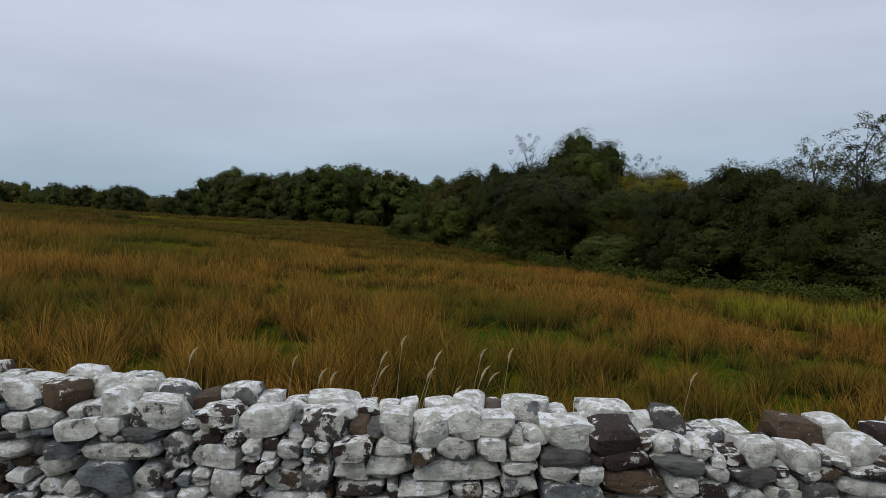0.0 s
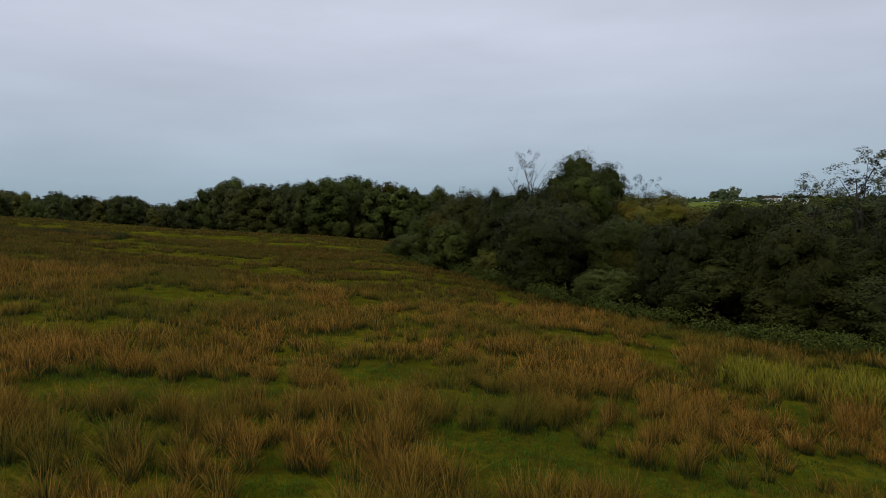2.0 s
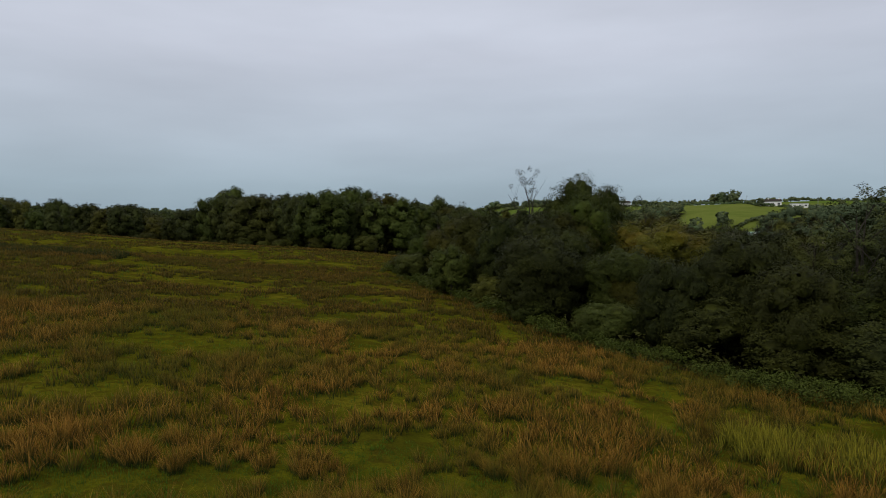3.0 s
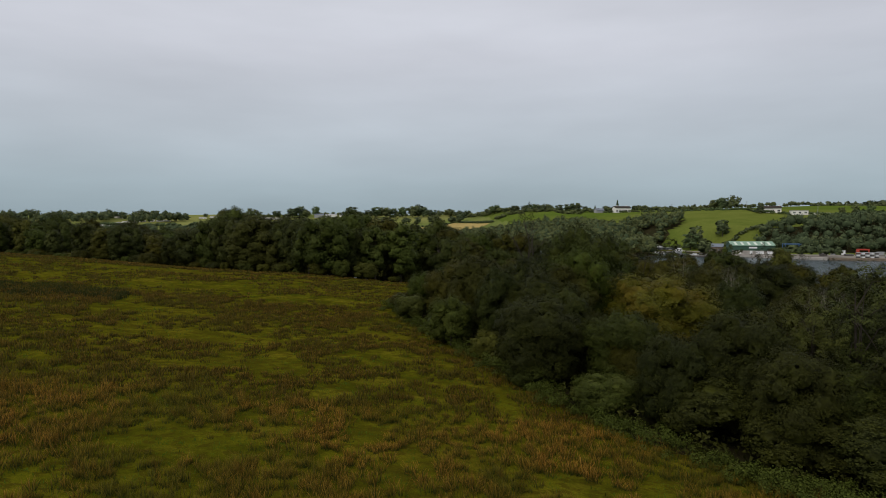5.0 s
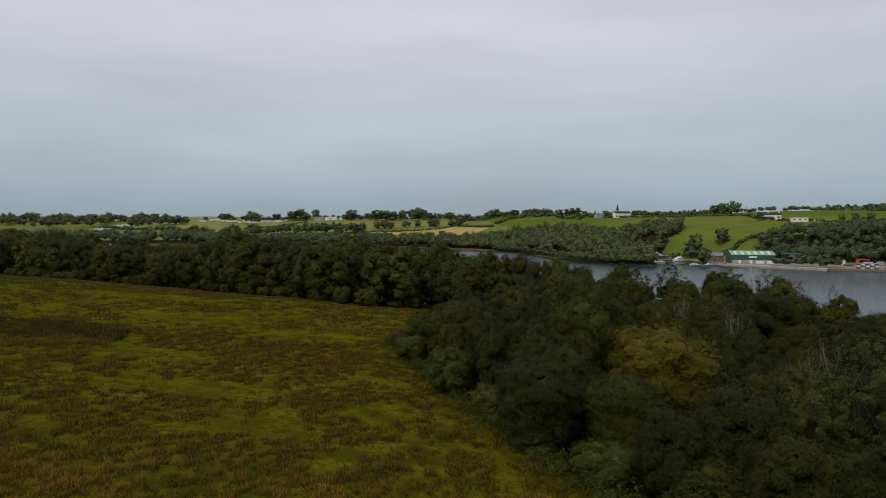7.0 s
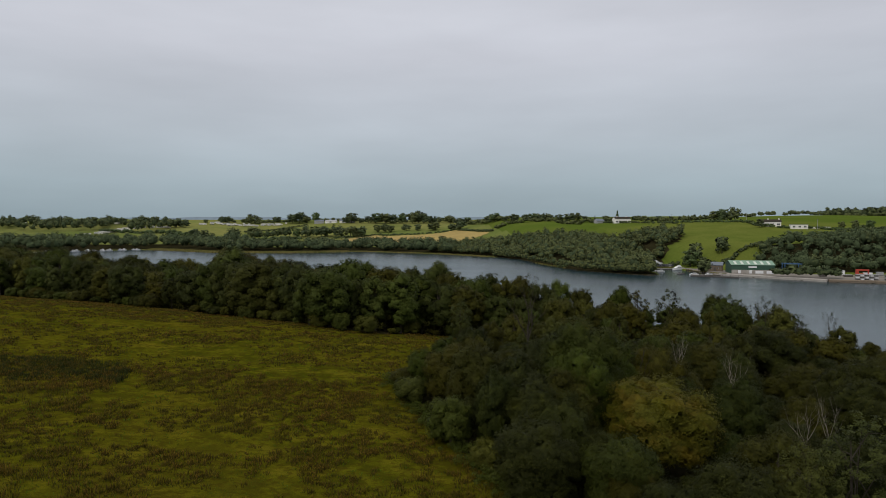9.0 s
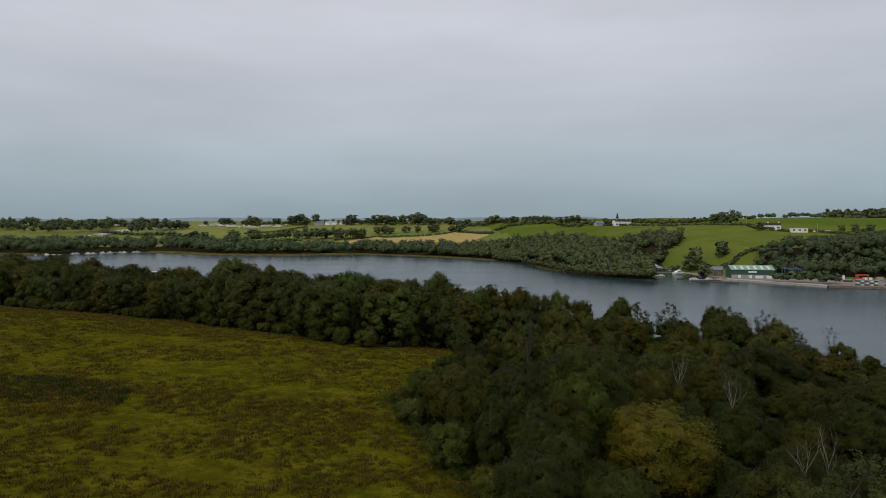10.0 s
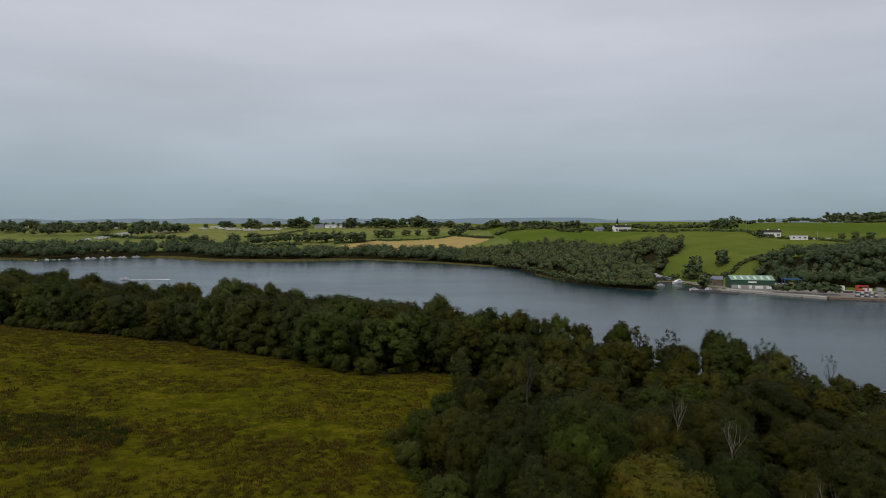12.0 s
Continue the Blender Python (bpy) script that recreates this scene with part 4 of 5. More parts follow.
WALL_Y = 4.02
wall = tagged(new("dry_stone_wall"), "dry-stone field wall of white-lichened grey and brown rubble", "wall")
rnd = random.Random(41)
X0, X1, CELL = -5.4, 5.4, 0.02
cells = int((X1 - X0) / CELL)
sky_h = [-0.25 - 0.062 * (X0 + i * CELL) for i in range(cells)]
placed = 0
while placed < 700:
    i = min(range(cells), key=lambda q: sky_h[q] - wall_top(X0 + q * CELL) + 0.001 * (q % 7))
    level = sky_h[i]
    if level > wall_top(X0 + i * CELL) - 0.045:
        break
    a = i
    while a > 0 and sky_h[a - 1] < level + 0.022:
        a -= 1
    b = i
    while b < cells - 1 and sky_h[b + 1] < level + 0.022:
        b += 1
    room = (b - a + 1) * CELL
    want = rnd.choice((0.08, 0.12, 0.15, 0.19, 0.22, 0.26, 0.30, 0.34, 0.42))
    w = room if room < want * 1.4 else want
    if room < 0.05:
        lift = min(sky_h[max(0, a - 1)], sky_h[min(cells - 1, b + 1)]) if 0 < a and b < cells - 1 else level + 0.06
        for q in range(a, b + 1):
            sky_h[q] = max(lift, level + 0.02)
        continue
    h = min(w * rnd.uniform(0.38, 0.9), rnd.uniform(0.09, 0.23))
    h = max(0.055, min(h, wall_top(X0 + i * CELL) + 0.02 - level))
    left = room - w
    a0 = a if rnd.random() < 0.5 else a + int(left / CELL)
    mx = X0 + a0 * CELL + w / 2
    base = max(sky_h[a0:a0 + max(1, int(w / CELL))])
    bm = stone_mesh(rnd, w * 0.94, rnd.uniform(0.24, 0.34), h * 0.95, rnd.uniform(0.06, 0.13), rnd.uniform(0.68, 0.92))
    st = part("stone", bm, M_STONE, wall, smooth=True)
    st.matrix_basis = pose(mx, WALL_Y + rnd.uniform(-0.035, 0.035), base + h / 2, rnd.uniform(-4, 4), rnd.uniform(-3, 3), rnd.uniform(-7, 7))
    for q in range(a0, min(cells, a0 + max(1, int(round(w / CELL))))):
        sky_h[q] = base + h * 0.97
    placed += 1
# coping: rougher boulders set along the top, front and back
for row, dy in enumerate((0.03, 0.30)):
    x = X0 + 0.07 * row
    while x < X1:
        w = rnd.choice((0.08, 0.1, 0.13, 0.15, 0.18, 0.2, 0.23, 0.26, 0.32))
        h = min(0.18, w * rnd.uniform(0.5, 1.05))
        bm = stone_mesh(rnd, w * 1.05, rnd.uniform(0.22, 0.3), h * 1.1, rnd.uniform(0.12, 0.2), rnd.uniform(0.35, 0.68))
        st = part("stone", bm, M_STONE, wall, smooth=True)
        mx = x + w / 2
        q0, q1 = max(0, int((x - X0) / CELL)), min(cells - 1, int((x + w - X0) / CELL))
        rest = sum(sky_h[q0:q1 + 1]) / max(1, q1 + 1 - q0)
        st.matrix_basis = pose(mx, WALL_Y + dy + rnd.uniform(-0.04, 0.04), rest + h * 0.42 + 0.03 * row, rnd.uniform(-6, 6), rnd.uniform(-6, 6), rnd.uniform(-14, 14))
        x += w * 0.97
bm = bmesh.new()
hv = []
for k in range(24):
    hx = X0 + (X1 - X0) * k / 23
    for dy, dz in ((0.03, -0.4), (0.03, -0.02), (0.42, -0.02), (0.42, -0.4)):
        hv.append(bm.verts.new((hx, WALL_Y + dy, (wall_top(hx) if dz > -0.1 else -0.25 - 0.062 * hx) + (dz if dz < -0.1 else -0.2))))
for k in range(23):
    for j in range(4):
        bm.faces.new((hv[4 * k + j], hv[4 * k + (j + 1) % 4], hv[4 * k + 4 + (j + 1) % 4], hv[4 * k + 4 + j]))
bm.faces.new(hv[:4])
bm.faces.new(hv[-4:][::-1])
part("hearting", bm, M_HEART, wall, "rubble filling of the wall, coloured dark as shaded gaps")


# grass at the wall's foot, and tall seeding grass behind it
def verge(x, y):
    return (y < 3.9) & (np.abs(x) < 5)


v, l, s, tip, nv = tufts(rs, 160, -4.4, 4.4, 3.2, 3.85, 26, 0.12, 0.42, 0.004, verge, 0.6)
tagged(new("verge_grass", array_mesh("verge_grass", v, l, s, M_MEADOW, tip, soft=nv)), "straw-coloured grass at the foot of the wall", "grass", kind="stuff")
rnd = random.Random(64)
for k in range(16):
    stalk = tagged(new("grass_stalk"), "tall straw-coloured grass stalk with a drooping seed head", "grass", "seeding grass behind the wall")
    x, y = (rnd.uniform(-1.3, 0.5) if k < 11 else rnd.uniform(-3.2, 3.2)), rnd.uniform(4.75, 5.6)
    stalk.matrix_basis = pose(x, y, gz(x, y), 0, 0, rnd.uniform(-50, 50))
    h, lean = rnd.uniform(1.0, 1.35), rnd.uniform(0.08, 0.3)
    pts = [Vector((lean * t * t, 0, h * t - 0.1 * lean * t ** 4)) for t in (0, 0.3, 0.6, 0.85, 1.0)]
    bm = bmesh.new()
    tube(bm, pts, [0.004, 0.0035, 0.003, 0.0025, 0.002], 4)
    part("stem", bm, M_SEED, stalk)
    bm = bmesh.new()
    d = (pts[-1] - pts[-2]).normalized()
    e = pts[-1]
    tube(bm, [e, e + d * 0.05, e + d * 0.11 + Vector((0.01, 0, -0.012)), e + d * 0.17 + Vector((0.03, 0, -0.04))], [0.003, 0.011, 0.009, 0.002], 5)
    part("seed_head", bm, M_SEED, stalk)

# ================= the far bank =================
M_WALLWHITE = plain("white_render", (0.80, 0.79, 0.75), (0.70, 0.68, 0.64), 0.4, 0.8, 0, 0.1, 0.01)
M_ROOFBROWN = plain("brown_roof_tiles", (0.052, 0.045, 0.038), (0.040, 0.035, 0.030), 1.2, 0.9, 0, 0.4, 0.03)
M_SLATE = plain("blue_slate", (0.14, 0.165, 0.20), (0.10, 0.12, 0.145), 0.9, 0.6, 0, 0.3, 0.02)
M_RUBBLE = plain("brown_rubble_masonry", (0.20, 0.16, 0.12), (0.13, 0.105, 0.08), 0.9, 0.9, 0, 0.6, 0.05)
M_GREENSHEET = plain("green_sheet_cladding", (0.025, 0.07, 0.045), (0.035, 0.085, 0.055), 0.5, 0.5, 0, 0.2, 0.01)
M_GREENROOF = plain("weathered_green_roof", (0.13, 0.25, 0.17), (0.18, 0.28, 0.20), 0.4, 0.5, 0, 0.2, 0.01)
M_ROOFLIGHT = plain("roof_light_sheet", (0.55, 0.60, 0.52), (0.45, 0.50, 0.42), 0.8, 0.4)
M_GLASS = plain("dark_window_glass", (0.02, 0.024, 0.028), (0.03, 0.034, 0.04), 1.0, 0.12, 0, 0.0)
M_CONCRETE = plain("quay_concrete", (0.36, 0.34, 0.31), (0.26, 0.24, 0.22), 0.3, 0.9, 0, 0.3, 0.02)
M_TIMBER = plain("dark_wet_timber", (0.06, 0.055, 0.05), (0.10, 0.09, 0.08), 1.0, 0.8, 0, 0.3, 0.02)
M_BOATWHITE = plain("white_gelcoat", (0.76, 0.77, 0.78), (0.66, 0.67, 0.69), 0.7, 0.3, 0, 0.05)
M_BLUESTEEL = plain("blue_painted_steel", (0.03, 0.08, 0.17), (0.04, 0.10, 0.19), 1.0, 0.5, 0, 0.1)
M_REDSTEEL = plain("red_painted_steel", (0.42, 0.05, 0.025), (0.34, 0.045, 0.025), 1.0, 0.5, 0, 0.1)
M_GREYSTEEL = plain("grey_painted_steel", (0.25, 0.26, 0.27), (0.34, 0.34, 0.33), 0.8, 0.6, 0, 0.1)
M_CARDARK = plain("dark_car_paint", (0.04, 0.045, 0.055), (0.06, 0.065, 0.075), 1.0, 0.3, 0, 0.0)
M_CARSILVER = plain("silver_car_paint", (0.40, 0.41, 0.42), (0.33, 0.34, 0.35), 1.0, 0.3, 0.3, 0.0)
M_TYRE = plain("tyre_rubber", (0.02, 0.02, 0.02), (0.03, 0.03, 0.03), 3.0, 0.9)


def box(bm, x0, x1, y0, y1, z0, z1, bevel=0.0):
    r = bmesh.ops.create_cube(bm, size=1.0)
    bmesh.ops.transform(bm, matrix=Matrix.Translation(((x0 + x1) / 2, (y0 + y1) / 2, (z0 + z1) / 2)) @ Matrix.Diagonal((x1 - x0, y1 - y0, z1 - z0, 1)), verts=r["verts"])
    if bevel:
        ed = list({e for v in r["verts"] for e in v.link_edges})
        bmesh.ops.bevel(bm, geom=ed, offset=bevel, segments=1, affect="EDGES")


def box_part(name, dims, material, parent, label="", bevel=0.0):
    bm = bmesh.new()
    box(bm, *dims, bevel=bevel)
    return part(name, bm, material, parent, label)


def prism(name, profile, x0, x1, material, parent, label=""):
    """A solid with the (y, z) profile drawn out along x."""
    bm = bmesh.new()
    a = [bm.verts.new((x0, y, z)) for y, z in profile]
    b = [bm.verts.new((x1, y, z)) for y, z in profile]
    n = len(profile)
    for i in range(n):
        bm.faces.new((a[i], a[(i + 1) % n], b[(i + 1) % n], b[i]))
    bm.faces.new(a[::-1])
    bm.faces.new(b)
    bmesh.ops.recalc_face_normals(bm, faces=bm.faces)
    return part(name, bm, material, parent, label)


def gable_roof(parent, w, d, h, rise, over, material, label):
    t = 0.22
    for sgn in (-1, 1):
        prism("roof_slope", [(sgn * (d / 2 + over), h - rise * over / (d / 2)), (0, h + rise), (0, h + rise + t), (sgn * (d / 2 + over), h - rise * over / (d / 2) + t)], -w / 2 - over, w / 2 + over, material, parent, label)


def window_part(parent, x, y, z, w, h, facing=-1):
    f = box_part("window", (x - w / 2, x + w / 2, y - 0.04, y + 0.04, z - h / 2, z + h / 2), M_GLASS, parent, "dark window pane")
    box_part("window_sill", (x - w / 2 - 0.08, x + w / 2 + 0.08, y - 0.14, y + 0.02, z - h / 2 - 0.12, z - h / 2 - 0.004), M_CONCRETE, f)
    box_part("mullion", (x - 0.05, x + 0.05, y - 0.07, y - 0.044, z - h / 2, z + h / 2), M_BOATWHITE, f)
    return f


def bungalow(x, y, turn, w, d, h, rise, wall_m, roof_m, label, chimneys=(0.3,), porch=False):
    root = tagged(new("bungalow"), label, "house")
    root.matrix_basis = pose(x, y, gz(x, y) - 0.1, 0, 0, turn)
    prism("wall", [(-d / 2, -1.0), (d / 2, -1.0), (d / 2, h), (0, h + rise - 0.02), (-d / 2, h)], -w / 2, w / 2, wall_m, root)
    gable_roof(root, w, d, h, rise, 0.35, roof_m, "")
    n = max(2, int(w / 3.4))
    for k in range(n):
        wx = -w / 2 + w * (k + 0.5) / n
        if k == n // 2:
            box_part("door", (wx - 0.5, wx + 0.5, -d / 2 - 0.06, -d / 2 + 0.02, 0.1, 2.15), M_TIMBER, root, "dark panelled front door")
        else:
            window_part(root, wx, -d / 2, 1.5, 1.9, 1.25)
    for c in chimneys:
        ch = box_part("chimney", (c * w - 0.5, c * w + 0.5, -0.35, 0.35, h + rise * 0.6, h + rise + 1.0), wall_m, root)
        bm = bmesh.new()
        tube(bm, [Vector((c * w, 0, h + rise + 1.0)), Vector((c * w, 0, h + rise + 1.4))], [0.16, 0.13], 8)
        part("chimney_pot", bm, M_ROOFBROWN, ch)
    return root


bungalow(272, 508, -22, 15.5, 8, 3.6, 1.7, M_WALLWHITE, M_ROOFBROWN, "white rendered bungalow with a brown roof on the hill", (0.42, -0.1))
bungalow(187, 640, 10, 17, 8, 4.6, 1.8, M_WALLWHITE, M_ROOFBROWN, "white farmhouse with a brown roof among garden trees", (-0.3, 0.3))
out = tagged(new("outbuilding"), "long low white outbuilding beside the bungalow", "building")
out.matrix_basis = pose(283, 486, gz(283, 486) - 0.1, 0, 0, -14)
box_part("wall", (-6, 6, -3, 3, -1.0, 3.2), M_WALLWHITE, out)
box_part("roof", (-6.2, 6.2, -3.2, 3.2, 3.204, 3.42), M_GREYSTEEL, out)
for k in range(3):
    window_part(out, -4 + 4 * k, -3, 1.7, 1.6, 1.1)
garden = tagged(new("garden_wall"), "low white rendered garden wall", "wall")
garden.matrix_basis = pose(296, 484, gz(296, 484) - 0.3, 0, 0, -10)
box_part("wall", (-7, 10, -0.2, 0.2, 0, 1.5), M_WALLWHITE, garden)
box_part("coping", (-7.1, 10.1, -0.28, 0.28, 1.504, 1.62), M_CONCRETE, garden)

# boatyard shed
shed = tagged(new("boat_shed"), "long green sheet-clad boat shed with translucent roof lights", "shed")
shed.matrix_basis = pose(177.5, 352.5, gz(177, 352) - 0.05, 0, 0, -10)
SW, SD, SH, SR = 23.0, 12.0, 4.9, 2.1
prism("wall", [(-SD / 2, -0.6), (SD / 2, -0.6), (SD / 2, SH), (0, SH + SR - 0.02), (-SD / 2, SH)], -SW / 2, SW / 2, M_GREENSHEET, shed)
gable_roof(shed, SW, SD, SH, SR, 0.3, M_GREENROOF, "weathered pale green roof sheets")
box_part("base_wall", (-SW / 2 + 0.1, SW / 2 - 0.1, -SD / 2 - 0.12, -SD / 2 - 0.01, -0.6, 2.1), M_CONCRETE, shed, "pale blockwork base")
for k in range(6):
    x = -SW / 2 + 2.6 + 3.56 * k
    y0, y1 = -5.6, -1.4
    z0, z1 = [SH + SR * (1 - abs(q) / (SD / 2)) + 0.24 for q in (y0, y1)]
    prism("roof_light", [(y0, z0), (y1, z1), (y1, z1 + 0.05), (y0, z0 + 0.05)], x - 0.65, x + 0.65, M_ROOFLIGHT, shed, "pale translucent roof light")
for x, w, h in ((-7.2, 1.4, 1.9), (-1.2, 1.4, 1.9), (3.4, 4.2, 1.6), (9.0, 3.6, 1.6)):
    box_part("door", (x - w / 2, x + w / 2, -SD / 2 - 0.2, -SD / 2 - 0.124, 0.1, 0.1 + h), M_BOATWHITE, shed, "white door")
box_part("sign_board", (-2.4, 2.0, -SD / 2 - 0.1, -SD / 2 - 0.01, 3.3, 4.2), M_BOATWHITE, shed, "white sign board")

# stone boathouse
bh = tagged(new("boathouse"), "small brown stone boathouse with a blue slate roof", "boathouse")
bh.matrix_basis = pose(164.5, 368, gz(164, 368) - 0.05, 0, 0, -28)
prism("wall", [(-3, -0.6), (3, -0.6), (3, 3.6), (0, 5.2), (-3, 3.6)], -4.2, 4.2, M_RUBBLE, bh)
gable_roof(bh, 8.4, 6, 3.6, 1.62, 0.3, M_SLATE, "blue slate roof")
for k in range(2):
    window_part(bh, -2 + 4 * k, -3, 1.9, 0.9, 1.1)
box_part("door", (-0.6, 0.6, -3.07, -2.99, 0.0, 2.2), M_TIMBER, bh, "dark timber door")

# quay edge, jetties and pier
quay = tagged(new("quay_wall"), "pale concrete quay along the boatyard", "quay")
for x0, y0, x1, y1, m in ((157, 346.5, 176, 326.5, M_CONCRETE), (176, 326.5, 194, 306.5, M_CONCRETE), (194, 306.5, 217, 298.5, M_RUBBLE), (217, 298.5, 262, 283, M_RUBBLE), (262, 283, 330, 259.5, M_RUBBLE)):
    ln = math.hypot(x1 - x0, y1 - y0)
    q = box_part("quay_block", (0, ln, -1.8, 3.4, LAKE - 1.5, LAKE + 1.12), m, quay, bevel=0.05)
    q.matrix_basis = pose(x0, y0, 0, 0, 0, math.degrees(math.atan2(y1 - y0, x1 - x0)))


def jetty(name, x0, y0, x1, y1, w, label, deck_m=M_CONCRETE):
    root = tagged(new(name), label, "jetty")
    ln = math.hypot(x1 - x0, y1 - y0)
    root.matrix_basis = pose(x0, y0, LAKE, 0, 0, math.degrees(math.atan2(y1 - y0, x1 - x0)))
    n = max(3, int(ln / 1.2))
    for k in range(n):
        box_part("deck_board", (ln * k / n, ln * (k + 1) / n - 0.05, -w / 2, w / 2, 0.42, 0.54), deck_m, root)
    box_part("float", (0.1, ln - 0.1, -w / 2 + 0.08, w / 2 - 0.08, -0.4, 0.415), M_TIMBER, root, "dark float under the deck")
    for k in range(max(3, int(ln / 3.5))):
        bm = bmesh.new()
        px = 0.4 + (ln - 0.8) * k / max(2, int(ln / 3.5) - 1)
        tube(bm, [Vector((px, w / 2 + 0.16, -1.0)), Vector((px, w / 2 + 0.16, 1.25))], [0.13, 0.12], 7)
        part("pile", bm, M_TIMBER, root)
    return root


jetty("pontoon", 138.5, 340.5, 160, 328.5, 1.8, "long dark pontoon with a pale deck on the lake", M_TIMBER)
jetty("pontoon", 141.5, 345, 156.5, 343.5, 2.0, "pale concrete jetty at the boatyard")
jetty("pier", 127, 392, 150, 393, 1.8, "narrow grey pier across the inlet")
jetty("pontoon", 136, 352, 141, 356, 1.6, "short dark mooring stage", M_TIMBER)


def hull(bm, ln, w, h, bow=0.35):
    secs = []
    for k in range(7):
        t = k / 6
        half = w / 2 * (0.9 + 0.1 * t if t < 0.55 else max(0.03, 1 - ((t - 0.55) / 0.45) ** 2))
        x, up = -ln / 2 + ln * t, h * (0.9 + 0.25 * t * t)
        secs.append([bm.verts.new((x - 0.06 * ln * (1 - 0) * 0, s * half * m, z)) for s, m, z in ((-1, 1, up), (-1, 0.75, 0.05), (0, 0, -0.25), (1, 0.75, 0.05), (1, 1, up))])
    for a, b in zip(secs, secs[1:]):
        for j in range(4):
            bm.faces.new((a[j], b[j], b[j + 1], a[j + 1]))
        bm.faces.new((a[4], b[4], b[0], a[0]))
    bm.faces.new(secs[0])
    bm.faces.new(secs[-1][::-1])
    bmesh.ops.recalc_face_normals(bm, faces=bm.faces)


def cruiser(x, y, z, turn, ln, label="white cabin cruiser with dark windows", tall=True):
    root = tagged(new("cabin_cruiser"), label, "boat")
    root.matrix_basis = pose(x, y, z, 0, 0, turn)
    bm = bmesh.new()
    hull(bm, ln, ln * 0.34, ln * 0.14)
    part("hull", bm, M_BOATWHITE, root)
    h0 = ln * 0.14
    prism_y = ln * 0.13
    bm = bmesh.new()
    a = [bm.verts.new((px, -prism_y, pz)) for px, pz in ((-ln * 0.25, h0), (ln * 0.28, h0 + 0.05), (ln * 0.12, h0 + ln * 0.11), (-ln * 0.25, h0 + ln * 0.11))]
    b = [bm.verts.new((v.co.x, prism_y, v.co.z)) for v in a]
    for i in range(4):
        bm.faces.new((a[i], a[(i + 1) % 4], b[(i + 1) % 4], b[i]))
    bm.faces.new(a[::-1])
    bm.faces.new(b)
    cab = part("cabin", bm, M_BOATWHITE, root)
    for s in (-1, 1):
        box_part("cabin_window", (-ln * 0.2, ln * 0.12, s * prism_y - 0.02, s * prism_y + 0.02, h0 + ln * 0.045, h0 + ln * 0.085), M_GLASS, cab)
    if tall:
        box_part("flybridge", (-ln * 0.2, ln * 0.02, -prism_y * 0.8, prism_y * 0.8, h0 + ln * 0.112, h0 + ln * 0.19), M_BOATWHITE, root, bevel=0.08)
        bm = bmesh.new()
        tube(bm, [Vector((-ln * 0.15, 0, h0 + ln * 0.19)), Vector((-ln * 0.17, 0, h0 + ln * 0.32))], [0.04, 0.03], 5)
        part("mast", bm, M_GREYSTEEL, root)
    return root


def put_copy(ob, x, y, z, turn, k=1.0, group=""):
    c = copy_thing(ob, pose(x, y, z, 0, 0, turn))
    c.scale = (k, k, k)
    if group:
        c["group"] = group
    return c


rnd = random.Random(17)
big_boat = cruiser(149, 386, LAKE + 0.1, 200, 8.6, "white motor cruiser moored in the inlet")
small_boat = cruiser(133, 372, LAKE + 0.1, 150, 4.6, "small white motor boat moored by the bank", False)
put_copy(small_boat, 143, 346.8, LAKE + 0.1, 175, 1.1, "boats moored on the lake")
put_copy(small_boat, 130.5, 377, LAKE + 0.1, 110, 0.9, "boats moored on the lake")
put_copy(small_boat, 152.5, 348.8, LAKE + 0.1, 15, 1.0, "boats moored on the lake")
# moorings along the far left shore
for k in range(14):
    t = k / 13
    bx = -412 + 72 * t + rnd.uniform(-1.5, 1.5)
    by = float(far_shore(bx)) - rnd.uniform(4, 8)
    put_copy(big_boat if rnd.random() < 0.65 else small_boat, bx, by, LAKE + 0.1, rnd.uniform(-40, 40) + (180 if rnd.random() < 0.5 else 0), rnd.uniform(0.55, 0.8), "boats moored along the far shore")
# motor boat under way on the lake, with its foam
put_copy(small_boat, -213, 407, LAKE + 0.1, 185, 1.2, "boats moored on the lake")["label"] = "small white motor boat on the open lake"
foam_m = plain("foam", (0.62, 0.64, 0.66), (0.45, 0.48, 0.52), 0.6, 0.6, 0, 0.4, 0.05, "World")
bm = bmesh.new()
rim = []
for k in range(13):
    t = k / 12
    half = 0.5 + 1.7 * t + 0.35 * math.sin(k * 2.3)
    rim.append([bm.verts.new((-209.5 + 26 * t, 407.3 + 2.0 * t + side * half, LAKE + 0.05 + (0.16 if side == 0 else 0.0) * (1 - t))) for side in (-1, 0, 1)])
for p, q in zip(rim, rim[1:]):
    for j in range(2):
        bm.faces.new((p[j], q[j], q[j + 1], p[j + 1]))
tagged(part("wake_foam", bm, foam_m, smooth=True), "white foam trailing behind a motor boat", "foam", kind="stuff")
# boats laid up ashore beside the shed
for k in range(5):
    bx, by = 193 + rnd.uniform(-3, 4), 352 + rnd.uniform(-3, 4)
    put_copy(small_boat, bx, by, gz(bx, by) + 0.8, rnd.uniform(0, 360), rnd.uniform(1.0, 1.5), "boats laid up ashore")
put_copy(big_boat, 143.5, 409, gz(143.5, 409) + 1.0, 8, 0.95, "boats laid up ashore")


